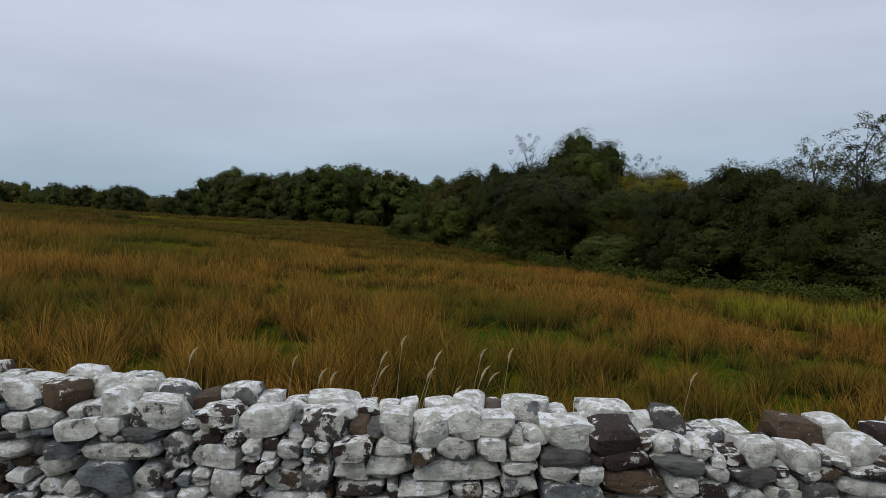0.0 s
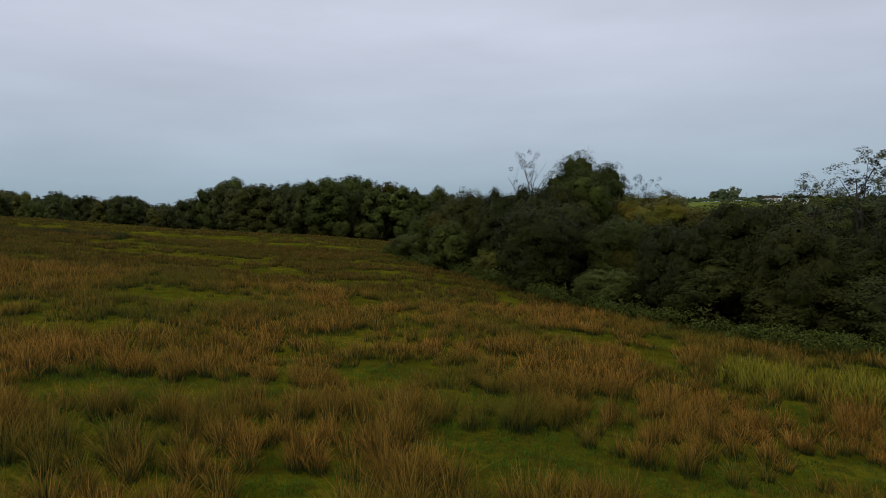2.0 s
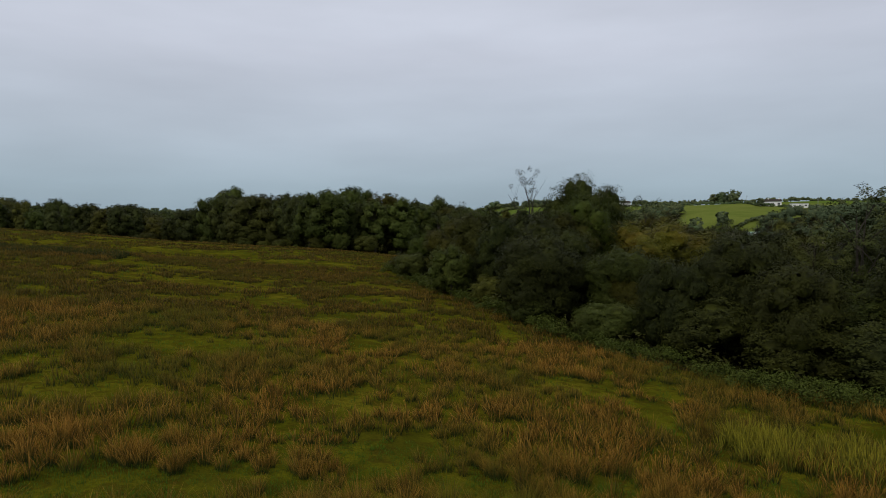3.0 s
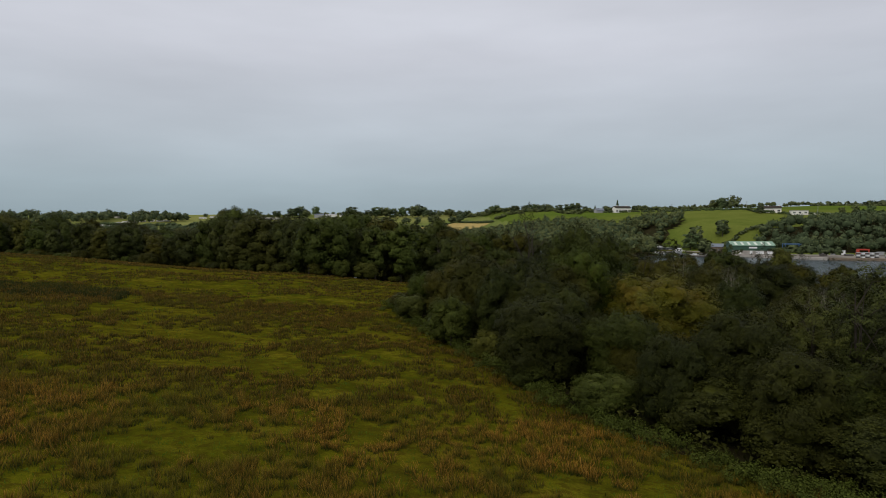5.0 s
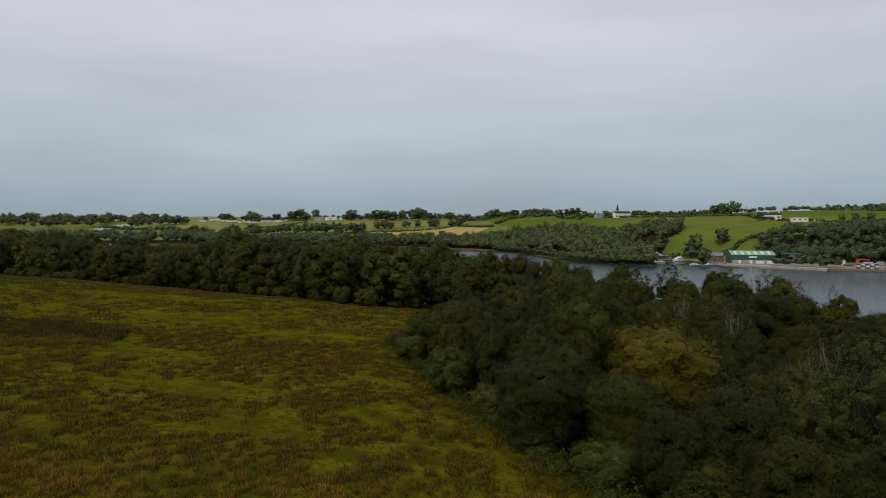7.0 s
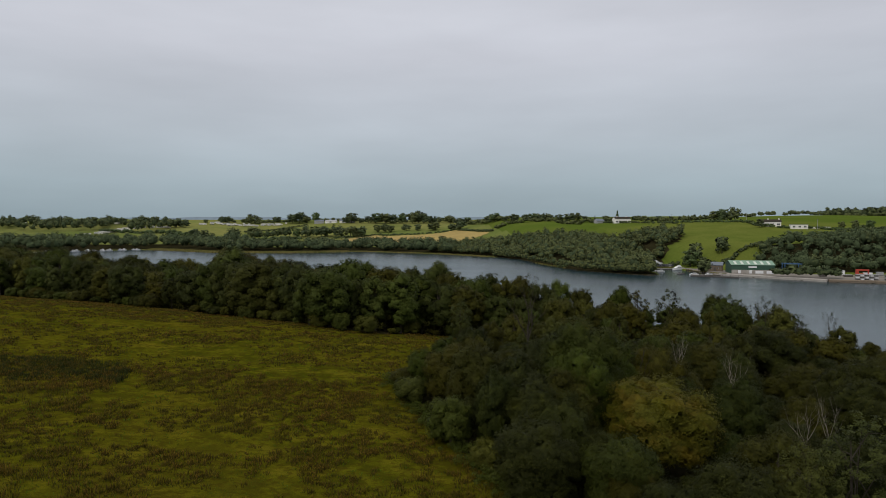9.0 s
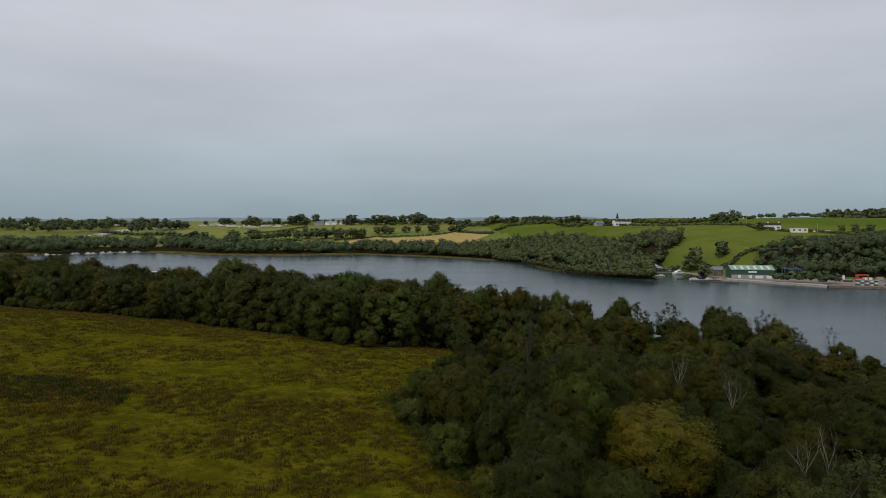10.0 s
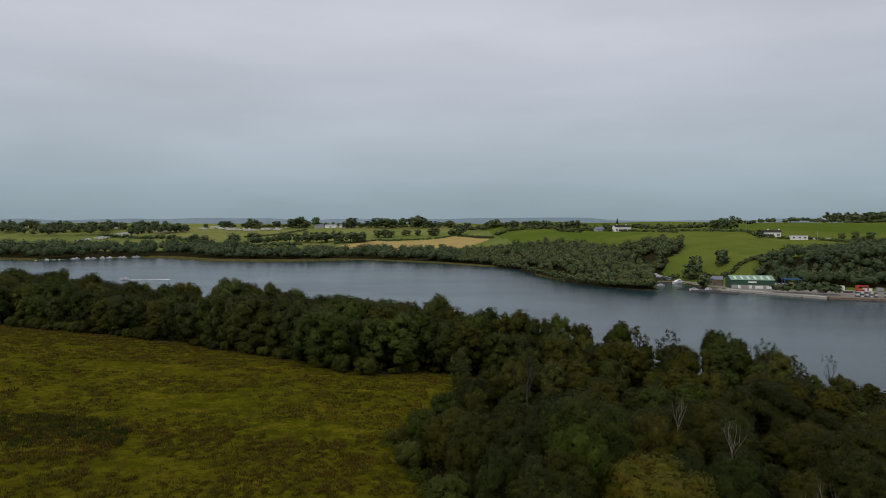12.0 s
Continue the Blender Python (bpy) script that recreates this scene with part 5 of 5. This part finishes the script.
def car(x, y, turn, paint, label):
    root = tagged(new("car"), label, "car")
    root.matrix_basis = pose(x, y, gz(x, y), 0, 0, turn)
    prism("body", [(-2.1, 0.3), (2.1, 0.3), (2.15, 0.8), (1.3, 0.95), (-2.1, 0.98)], -0.85, 0.85, paint, root)
    prism("cabin", [(-1.9, 0.984), (1.0, 0.984), (0.4, 1.46), (-1.5, 1.48)], -0.74, 0.74, M_GLASS, root, "dark glazed cabin")
    prism("roof", [(-1.5, 1.484), (0.42, 1.464), (0.42, 1.5), (-1.5, 1.53)], -0.7, 0.7, paint, root)
    for sx in (-0.8, 0.8):
        for sy in (-1.3, 1.3):
            bm = bmesh.new()
            tube(bm, [Vector((sx - 0.1, sy, 0.32)), Vector((sx + 0.1, sy, 0.32))], [0.32, 0.32], 10)
            part("wheel", bm, M_TYRE, root)
    return root


car_a = car(146, 404, 20, M_CARDARK, "dark parked car in the boatyard")
car_b = car(150, 402.5, 25, M_CARSILVER, "silver parked car in the boatyard")
for k in range(15):
    x = 132 + 1.5 * k + rnd.uniform(-0.3, 0.3)
    for row in range(2):
        y = 401 + 0.08 * (x - 150) + 6.0 * row + rnd.uniform(-0.4, 0.4)
        if rnd.random() < 0.75:
            put_copy((car_a, car_b)[rnd.random() < 0.5], x, y, gz(x, y), rnd.uniform(5, 25) + 180 * row, 1.0, "cars parked in the boatyard")

# blue travel hoist
hoist = tagged(new("boat_hoist"), "blue steel travelling boat hoist on the slip", "hoist")
hoist.matrix_basis = pose(197, 344, gz(197, 344), 0, 0, -14)
for sx in (-4.2, 4.2):
    for sy in (-2.6, 2.6):
        box_part("leg", (sx - 0.2, sx + 0.2, sy - 0.2, sy + 0.2, 0.55, 5.6), M_BLUESTEEL, hoist)
        bm = bmesh.new()
        tube(bm, [Vector((sx - 0.2, sy, 0.5)), Vector((sx + 0.2, sy, 0.5))], [0.5, 0.5], 10)
        part("wheel", bm, M_TYRE, hoist)
    box_part("side_beam", (sx - 0.28, sx + 0.28, -3.0, 3.0, 1.1, 1.7), M_BLUESTEEL, hoist)
for sy in (-2.6, 2.6):
    box_part("cross_beam", (-4.6, 4.6, sy - 0.3, sy + 0.3, 5.604, 6.1), M_BLUESTEEL, hoist)

# red loader, tank pontoons and stores in the east yard
loader = tagged(new("loader_crane"), "red yard crane with a low boom", "crane")
loader.matrix_basis = pose(226, 330, gz(226, 330), 0, 0, -20)
box_part("chassis", (-2.2, 2.2, -1.1, 1.1, 0.6, 1.4), M_REDSTEEL, loader, bevel=0.1)
box_part("cab", (-2.0, -0.6, -0.9, 0.9, 1.404, 2.9), M_REDSTEEL, loader, bevel=0.1)
boom = box_part("boom", (-2.0, 4.2, -0.35, 0.35, 2.95, 3.7), M_REDSTEEL, loader)
box_part("strut", (3.6, 4.1, -0.3, 0.3, 0.7, 2.946), M_REDSTEEL, loader)
for sx in (-1.4, 1.4):
    for sy in (-1.1, 1.1):
        bm = bmesh.new()
        tube(bm, [Vector((sx, sy - 0.2, 0.55)), Vector((sx, sy + 0.2, 0.55))], [0.55, 0.55], 10)
        part("wheel", bm, M_TYRE, loader)


def pontoon_stack(x, y, turn):
    root = tagged(new("pontoon_section"), "stacked grey pontoon sections with white floats", "pontoon")
    root.matrix_basis = pose(x, y, gz(x, y), 0, 0, turn)
    for row in range(3):
        z = 0.02 + 0.95 * row
        box_part("deck", (-5, 5, -1.2, 1.2, z + 0.6, z + 0.9), M_GREYSTEEL, root)
        for k in range(5):
            box_part("float", (-4.8 + 2 * k, -3.5 + 2 * k, -1.1, 1.1, z, z + 0.596), M_BOATWHITE if (k + row) % 2 else M_TIMBER, root, bevel=0.06)
    return root


st = pontoon_stack(214, 307, -20)
put_copy(st, 226, 303, gz(226, 303), -18)
put_copy(st, 238, 300, gz(238, 300), -16)


def store_box(x, y, turn, w, h, m, label):
    root = tagged(new("storage_box"), label, "container")
    root.matrix_basis = pose(x, y, gz(x, y), 0, 0, turn)
    box_part("body", (-w / 2, w / 2, -1.1, 1.1, 0.15, h), m, root, bevel=0.05)
    box_part("lid", (-w / 2 - 0.06, w / 2 + 0.06, -1.16, 1.16, h + 0.004, h + 0.12), M_GREYSTEEL, root)
    for sx in (-1, 1):
        box_part("skid", (sx * w * 0.4 - 0.12, sx * w * 0.4 + 0.12, -1.1, 1.1, 0, 0.146), M_TIMBER, root)


for x, y, w, h, m, lb in ((212, 339, 3.2, 2.3, M_BOATWHITE, "white storage box in the east yard"), (216.5, 338, 2.2, 1.6, M_GREYSTEEL, "grey storage box in the east yard"), (221, 337, 2.0, 2.6, M_BOATWHITE, "tall white storage box in the east yard"),
                          (233, 334, 4.0, 1.6, M_BOATWHITE, "low white storage box in the east yard"), (239, 333, 3.0, 1.8, M_GREYSTEEL, "grey storage box in the east yard"), (204, 327, 3.4, 1.4, M_TIMBER, "dark timber crate in the east yard"), (217, 326, 4.0, 1.0, M_TIMBER, "dark low timber crate in the east yard")):
    store_box(x, y, rnd.uniform(-25, -5), w, h, m, lb)

# caravans on the left-hand hill, and the farm on the ridge
def caravan(x, y, turn):
    root = tagged(new("caravan"), "white static caravan on the far hill", "caravan", "caravans on the far hill")
    root.matrix_basis = pose(x, y, gz(x, y), 0, 0, turn)
    box_part("body", (-4.6, 4.6, -1.6, 1.6, 0.5, 2.9), M_WALLWHITE, root, bevel=0.12)
    prism("roof", [(-1.7, 2.904), (1.7, 2.904), (0, 3.3)], -4.7, 4.7, M_GREYSTEEL, root)
    for k in range(3):
        box_part("window", (-3.6 + 2.6 * k, -2.2 + 2.6 * k, -1.64, -1.604, 1.4, 2.3), M_GLASS, root)
    box_part("skirt", (-4.4, 4.4, -1.5, 1.5, -0.6, 0.496), M_TIMBER, root)
    return root


van = caravan(-429, 1086, 15)
for x0, y0, x1, y1, n in ((-425, 1088, -290, 1122, 26), (-418, 1100, -300, 1130, 16), (-566, 950, -540, 1030, 14), (-550, 955, -522, 1034, 12), (-540, 1050, -470, 1048, 11)):
    for k in range(n):
        t = k / (n - 1)
        x, y = x0 + (x1 - x0) * t + rnd.uniform(-4, 4), y0 + (y1 - y0) * t + rnd.uniform(-8, 8)
        put_copy(van, x, y, gz(x, y), rnd.uniform(-70, 70), rnd.uniform(0.7, 0.95), "caravans on the far hill")


def barn(x, y, turn, w, d, h, wall_m, roof_m, label):
    root = tagged(new("barn"), label, "barn")
    root.matrix_basis = pose(x, y, gz(x, y) - 0.1, 0, 0, turn)
    prism("wall", [(-d / 2, -1.5), (d / 2, -1.5), (d / 2, h), (0, h + 2), (-d / 2, h)], -w / 2, w / 2, wall_m, root)
    gable_roof(root, w, d, h, 2.02, 0.3, roof_m, "")
    box_part("door", (-1.8, 1.8, -d / 2 - 0.08, -d / 2 - 0.01, 0, min(3.4, h - 0.3)), M_GREYSTEEL, root)


barn(-222, 1096, 5, 16, 12, 4.5, M_GREYSTEEL, M_SLATE, "grey farm barn with a slate-blue roof")
barn(-200, 1092, -5, 20, 9, 3.4, M_WALLWHITE, M_GREYSTEEL, "long white farm building on the ridge")
barn(-178, 1090, 0, 12, 8, 3.6, M_WALLWHITE, M_SLATE, "white farmhouse with a slate roof on the ridge")
barn(-165, 1094, 12, 14, 10, 4.2, M_GREYSTEEL, M_ROOFBROWN, "grey farm barn with a rusty roof")
barn(-775, 1125, 8, 12, 8, 3.6, M_WALLWHITE, M_SLATE, "white farmhouse on the western ridge")
barn(-590, 1115, -6, 16, 8, 3.4, M_WALLWHITE, M_ROOFBROWN, "white farm building behind the caravans")
barn(166, 650, 20, 9, 6, 2.6, M_GREYSTEEL, M_SLATE, "small grey shed beside the farmhouse")

# barley stubble field: a sheet laid over the slope
def laid_sheet(name, corners, step, lift, material, label, category):
    xs = [c[0] for c in corners]
    ys = [c[1] for c in corners]
    X, Y = np.arange(min(xs), max(xs), step), np.arange(min(ys), max(ys), step)
    PX, PY = np.meshgrid(X, Y)
    v = np.stack([PX, PY, ground(PX, PY) + lift], -1).reshape(-1, 3)
    n = len(X)
    k = (np.arange(n - 1)[None, :] + np.arange(len(Y) - 1)[:, None] * n)
    q = np.stack([k, k + 1, k + n + 1, k + n], -1).reshape(-1, 4)
    mid = v[q].mean(1)
    q = q[inside(corners, mid[:, 0], mid[:, 1])]
    used, inv = np.unique(q, return_inverse=True)
    m = array_mesh(name, v[used], inv.ravel(), np.full(len(q), 4), material)
    m.polygons.foreach_set("use_smooth", np.ones(len(q), bool))
    return tagged(new(name, m), label, category, kind="structure")


laid_sheet("barley_field", [(-150, 880), (-106, 945), (19, 907), (60, 757), (30, 740), (-60, 790), (-110, 820)], 3.0, 0.35, M_BARLEY, "pale gold stubble field on the far slope", "field")

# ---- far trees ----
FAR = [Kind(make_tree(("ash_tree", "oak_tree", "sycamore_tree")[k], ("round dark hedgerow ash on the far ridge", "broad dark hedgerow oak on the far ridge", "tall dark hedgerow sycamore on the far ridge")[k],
                      121 + k, 12.0, 0.0, (4.6, 5.6, 4.2)[k], 170, 12, 0.42, M_LEAF_HAZED, lumps=11, top=0.8, core="coarse"), 12.0) for k in range(3)]
FAR_R = (4.6, 5.6, 4.2)
RIDGE_WEST = [(-802, 1122, 26, 19), (-777, 1117, 25, 14), (-750, 1112, 25, 21), (-712, 1105, 25, 23), (-676, 1100, 25, 27), (-660, 1098, 27, 24), (-646, 1097, 32, 12), (-630, 1096, 36, 16), (-614, 1094, 30, 16),
              (-602, 1097, 36, 18), (-577, 1101, 33, 14), (-561, 1103, 29, 16), (-546, 1105, 35, 25), (-530, 1103, 33, 20), (-520, 1102, 37, 12), (-506, 1101, 27, 12)]
RIDGE_MID = [(-432, 1112, 31, 8), (-401, 1113, 36, 12), (-394, 1117, 37, 14), (-357, 1141, 41, 17), (-346, 1148, 36, 11), (-369, 1134, 32, 13), (-311, 1142, 37, 15), (-278, 1129, 42, 27), (-264, 1122, 44, 25),
             (-250, 1115, 37, 14), (-230, 1101, 45, 10), (-162, 1079, 43, 24), (-172, 1080, 34, 12), (-145, 1084, 33, 14), (-133, 1089, 37, 14), (-120, 1093, 43, 18), (-104, 1100, 43, 20), (-91, 1106, 40, 16),
             (-73, 1099, 42, 16), (-54, 1086, 43, 18), (-44, 1081, 46, 20), (-34, 1074, 41, 20), (-19, 1063, 37, 20)]
RIDGE_EAST = [(-6, 1051, 35, 10), (10, 1030, 37, 15), (40, 984, 34, 13), (65, 897, 34, 13), (72, 850, 38, 14), (81, 802, 33, 7), (91, 770, 35, 11), (100, 743, 35, 7), (108, 726, 36, 9), (115, 714, 34, 8),
              (124, 703, 33, 8), (133, 699, 34, 8), (145, 698, 35, 12), (152, 697, 36, 10), (162, 697, 32, 9), (185, 693, 32, 10), (222, 703, 31, 9), (239, 714, 31, 9), (256, 721, 32, 8),
              (267, 603, 36, 9), (272, 598, 37, 9), (275, 594, 38, 7), (281, 589, 39, 8)]
MIDDLE = [(-293, 948, 19, 18), (-248, 929, 16, 9), (-221, 922, 17, 22), (-208, 921, 14, 17), (-182, 917, 19, 20), (-156, 915, 18, 19), (-139, 918, 19, 22), (-123, 922, 19, 17), (-106, 985, 22, 15), (-95, 987, 23, 13),
          (-86, 989, 21, 13), (-59, 989, 22, 16), (-40, 975, 23, 16), (-17, 956, 24, 14), (-12, 952, 27, 12), (14, 918, 23, 14), (26, 894, 31, 17), (-376, 923, 15, 17), (-364, 932, 14, 16), (-458, 1049, 32, 16), (-440, 1041, 31, 14), (-467, 1052, 29, 14)]
HILLSIDE = [(120, 355, 5, 8), (160, 394, 6, 8), (184, 402, 15, 5), (166, 401, 11, 5), (153, 357, 3, 7), (250, 415, 16, 3), (263, 421, 18, 5), (310, 474, 25, 4), (316, 468, 26, 5), (321, 459, 26, 5), (304, 443, 22, 4), (259, 499, 27, 5)]
rnd = random.Random(23)
for rows, group in ((RIDGE_WEST, "trees along the far ridge"), (RIDGE_MID, "trees along the far ridge"), (RIDGE_EAST, "trees along the far ridge"), (MIDDLE, "field trees of the far slope"), (HILLSIDE, "field trees of the far slope")):
    for x, y, top, w in rows:
        h = top + 1.5 - gz(x, y)
        n = max(1, round(w / (h * 1.25)))
        for j in range(n):
            k = rnd.randrange(3)
            off = ((j + 0.5) / n - 0.5) * w
            px, py = x + off, y + rnd.uniform(-5, 5) * (n > 1)
            FAR[k].put(px, py, gz(px, py) + h * (rnd.uniform(0.75, 1.0) if n > 1 else 1.0), max(0.95, min(1.7, 1.35 * w / n / (2 * FAR_R[k] * h / 12.0))), rnd.uniform(0, 360), group)
for x, y, h in ((186, 652, 12.5), (163, 655, 8.0)):
    t = conifer("spruce_tree", "dark pointed spruce behind the farmhouse", 7 + int(x), h, h * 0.24, M_LEAF_HAZED)
    t.matrix_basis = pose(x, y, gz(x, y))


def far_wood(name, label, seed, spots, leaf=M_LEAF_HAZED, per=12, size=0.6):
    """Many crowns joined: spots of x, y, height, radius."""
    rs = np.random.RandomState(seed)
    cen, rad = [], []
    outs, lumps = [], []
    for x, y, h, r in spots:
        z = gz(x, y)
        body = max(h * 0.42, r * 0.5)
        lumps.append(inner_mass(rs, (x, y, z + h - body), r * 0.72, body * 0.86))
        for k in range(15):
            a, u = rs.uniform(0, math.tau), rs.uniform(-0.55, 1.0)
            o = math.sqrt(max(0.0, 1 - u * u)) * rs.uniform(0.8, 1.08)
            cen.append((x + math.cos(a) * o * r * 0.85, y + math.sin(a) * o * r * 0.85, z + h - body + u * body * 0.95))
            outs.append((math.cos(a) * o, math.sin(a) * o, u))
            rad.append(r * rs.uniform(0.2, 0.36))
    v, l, s, nv = leaf_cloud(rs, cen, rad, per, size, out=np.array(outs), stray=0.4)
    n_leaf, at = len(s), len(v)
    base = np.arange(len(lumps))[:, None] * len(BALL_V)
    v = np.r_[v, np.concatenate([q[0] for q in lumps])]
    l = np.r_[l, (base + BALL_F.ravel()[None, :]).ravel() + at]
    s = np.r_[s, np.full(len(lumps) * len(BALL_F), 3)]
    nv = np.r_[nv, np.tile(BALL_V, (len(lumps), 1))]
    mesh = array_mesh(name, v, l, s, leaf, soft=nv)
    # inner lumps get the darker colour that stands for shade within the crowns
    mesh.materials.append(M_FARSHADE)
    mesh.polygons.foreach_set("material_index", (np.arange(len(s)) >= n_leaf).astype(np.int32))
    return tagged(new(name, mesh), label, "woodland", kind="stuff")


def scatter(poly, step, seed, h, r):
    q = random.Random(seed)
    xs, ys = [p[0] for p in poly], [p[1] for p in poly]
    out, y = [], min(ys)
    while y < max(ys):
        x = min(xs)
        while x < max(xs):
            px, py = x + q.uniform(-0.45, 0.45) * step, y + q.uniform(-0.45, 0.45) * step
            if in_wood(px, py, poly) and py > far_shore(px) + 1:
                out.append((px, py, h * q.uniform(0.6, 1.3), r * q.uniform(0.7, 1.2)))
            x += step
        y += step
    return out


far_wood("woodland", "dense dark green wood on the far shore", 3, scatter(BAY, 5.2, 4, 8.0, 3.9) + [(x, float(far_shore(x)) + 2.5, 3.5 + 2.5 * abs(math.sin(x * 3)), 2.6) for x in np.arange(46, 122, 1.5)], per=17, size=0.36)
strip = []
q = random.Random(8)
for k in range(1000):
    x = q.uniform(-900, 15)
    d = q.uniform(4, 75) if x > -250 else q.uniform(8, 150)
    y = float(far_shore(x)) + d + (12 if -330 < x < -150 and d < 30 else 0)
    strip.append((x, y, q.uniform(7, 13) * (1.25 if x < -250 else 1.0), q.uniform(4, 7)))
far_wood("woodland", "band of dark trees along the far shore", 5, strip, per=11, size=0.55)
far_wood("woodland", "dark trees behind the boatyard", 9, scatter(YARDWOOD, 5.8, 6, 8.0, 4.2), M_LEAF_HAZED, per=15, size=0.36)
HILLTOP = [(705, 1100), (770, 1070), (900, 1050), (1000, 1150), (900, 1220), (740, 1180)]
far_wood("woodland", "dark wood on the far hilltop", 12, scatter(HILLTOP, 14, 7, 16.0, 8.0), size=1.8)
bank = [(179 + 2.4 * k + q.uniform(-1, 1), 324.5 - 0.75 * k + q.uniform(0, 3) - (3 if k > 6 else 0), q.uniform(4.6, 6.4), q.uniform(2.6, 3.4)) for k in range(11)]
far_wood("shore_bushes", "dark green bushes on the boatyard bank", 14, bank, per=14, size=0.55)
spit = [(74 + q.uniform(0, 9), 424 - 3.6 * k + q.uniform(-3, 3), q.uniform(0.8, 2.0), q.uniform(1.2, 2.2)) for k in range(9)]
far_wood("shore_bushes", "low scrub on the spit of land", 15, [(x + 3, max(y, float(far_shore(x + 3)) + 2), h, r) for x, y, h, r in spit], per=7, size=0.4)


def hedge(points, h, r, seed, label, gap=0.05):
    q = random.Random(seed)
    out = []
    for (x0, y0), (x1, y1) in zip(points, points[1:]):
        ln = math.hypot(x1 - x0, y1 - y0)
        n = max(2, int(ln / (r * 1.1)))
        for k in range(n):
            if q.random() > gap:
                t = (k + q.random()) / n
                out.append((x0 + (x1 - x0) * t, y0 + (y1 - y0) * t, h * q.uniform(0.6, 1.35), r * q.uniform(0.8, 1.2)))
    far_wood("hedge", label, seed, out, per=8, size=0.5 if r < 3 else 0.95)


# dark groups of trees about the caravans
grove = []
for k in range(130):
    x = q.uniform(-830, -455)
    y = q.uniform(1010, 1110) - 0.12 * (x + 640)
    if not (-580 < x < -525 and y < 1045):
        grove.append((x, y, q.uniform(12, 19), q.uniform(5, 8)))
for k in range(26):
    x = q.uniform(-330, -120)
    grove.append((x, q.uniform(905, 930), q.uniform(11, 17), q.uniform(5, 8)))
far_wood("woodland", "dark groves between the far fields", 18, grove, per=16, size=0.9)

HEDGE = "dark hedge between fields of the far hill"
hedge([(150, 408), (166, 399), (186, 393), (207, 397), (252, 421), (304, 437), (340, 450)], 2.2, 1.5, 31, HEDGE)
hedge([(228, 619), (258, 575), (272, 546), (262, 510), (274, 491), (295, 480), (313, 449)], 2.0, 1.5, 32, HEDGE)
hedge([(205, 660), (228, 640), (300, 690), (362, 747), (470, 775), (600, 805)], 5.0, 3.2, 33, HEDGE, 0.25)
hedge([(313, 449), (360, 470), (420, 480)], 2.5, 1.8, 34, HEDGE)
hedge([(-330, 1010), (-275, 1046), (-240, 1075)], 2.6, 2.4, 35, HEDGE)
hedge([(-160, 893), (-100, 950), (20, 912), (62, 757)], 2.4, 2.2, 36, HEDGE, 0.2)
hedge([(-560, 1000), (-470, 960), (-330, 900), (-200, 870)], 5.0, 4.4, 37, HEDGE, 0.15)
hedge([(65, 757), (95, 720), (140, 670), (185, 655)], 4.0, 3.0, 38, HEDGE, 0.1)
hedge([(-420, 1130), (-280, 1150), (-150, 1120), (0, 1075), (80, 830), (125, 715)], 6.0, 4.0, 39, HEDGE, 0.25)
hedge([(225, 585), (200, 620), (160, 660)], 2.0, 1.6, 40, HEDGE, 0.1)

# telegraph poles on the hill
def pole(x, y):
    root = tagged(new("telegraph_pole"), "weathered timber telegraph pole on the hill", "pole", "telegraph poles on the hill")
    root.matrix_basis = pose(x, y, gz(x, y))
    bm = bmesh.new()
    tube(bm, [Vector((0, 0, -0.5)), Vector((0, 0, 8.5))], [0.16, 0.11], 7)
    part("shaft", bm, M_GREYSTEEL, root)
    box_part("cross_arm", (-0.9, 0.9, -0.16, -0.03, 7.8, 8.0), M_TIMBER, root)


for x, y in ((298, 600), (292, 476), (330, 690), (262, 700)):
    pole(x, y)

# reedy margins of the far shore
def reeds(x0, x1, inner, outer, n, seed, h=1.3):
    rs = np.random.RandomState(seed)
    x = rs.uniform(x0, x1, n)
    y = far_shore(x) + rs.uniform(-outer, inner, n)
    z = np.maximum(ground(x, y), LAKE)
    hh = h * rs.uniform(0.6, 1.2, n)
    v, l, s, tip, nv = blades(rs, x, y, z, hh, hh * 0.3, 0.5 * rs.uniform(0.6, 1.3, n))
    tagged(new("reeds", array_mesh("reeds", v, l, s, M_REED, tip, soft=nv)), "yellow-green reeds along the far shore", "reeds", kind="stuff")


reeds(-330, -100, 8, 10, 9000, 51)
reeds(-900, -410, 8, 8, 6000, 52)
reeds(-100, 45, 3, 3, 3500, 53, 0.8)
reeds(69, 80, 5, 1, 380, 54, 0.6)
reeds(125, 160, 2, 1, 700, 55, 0.5)
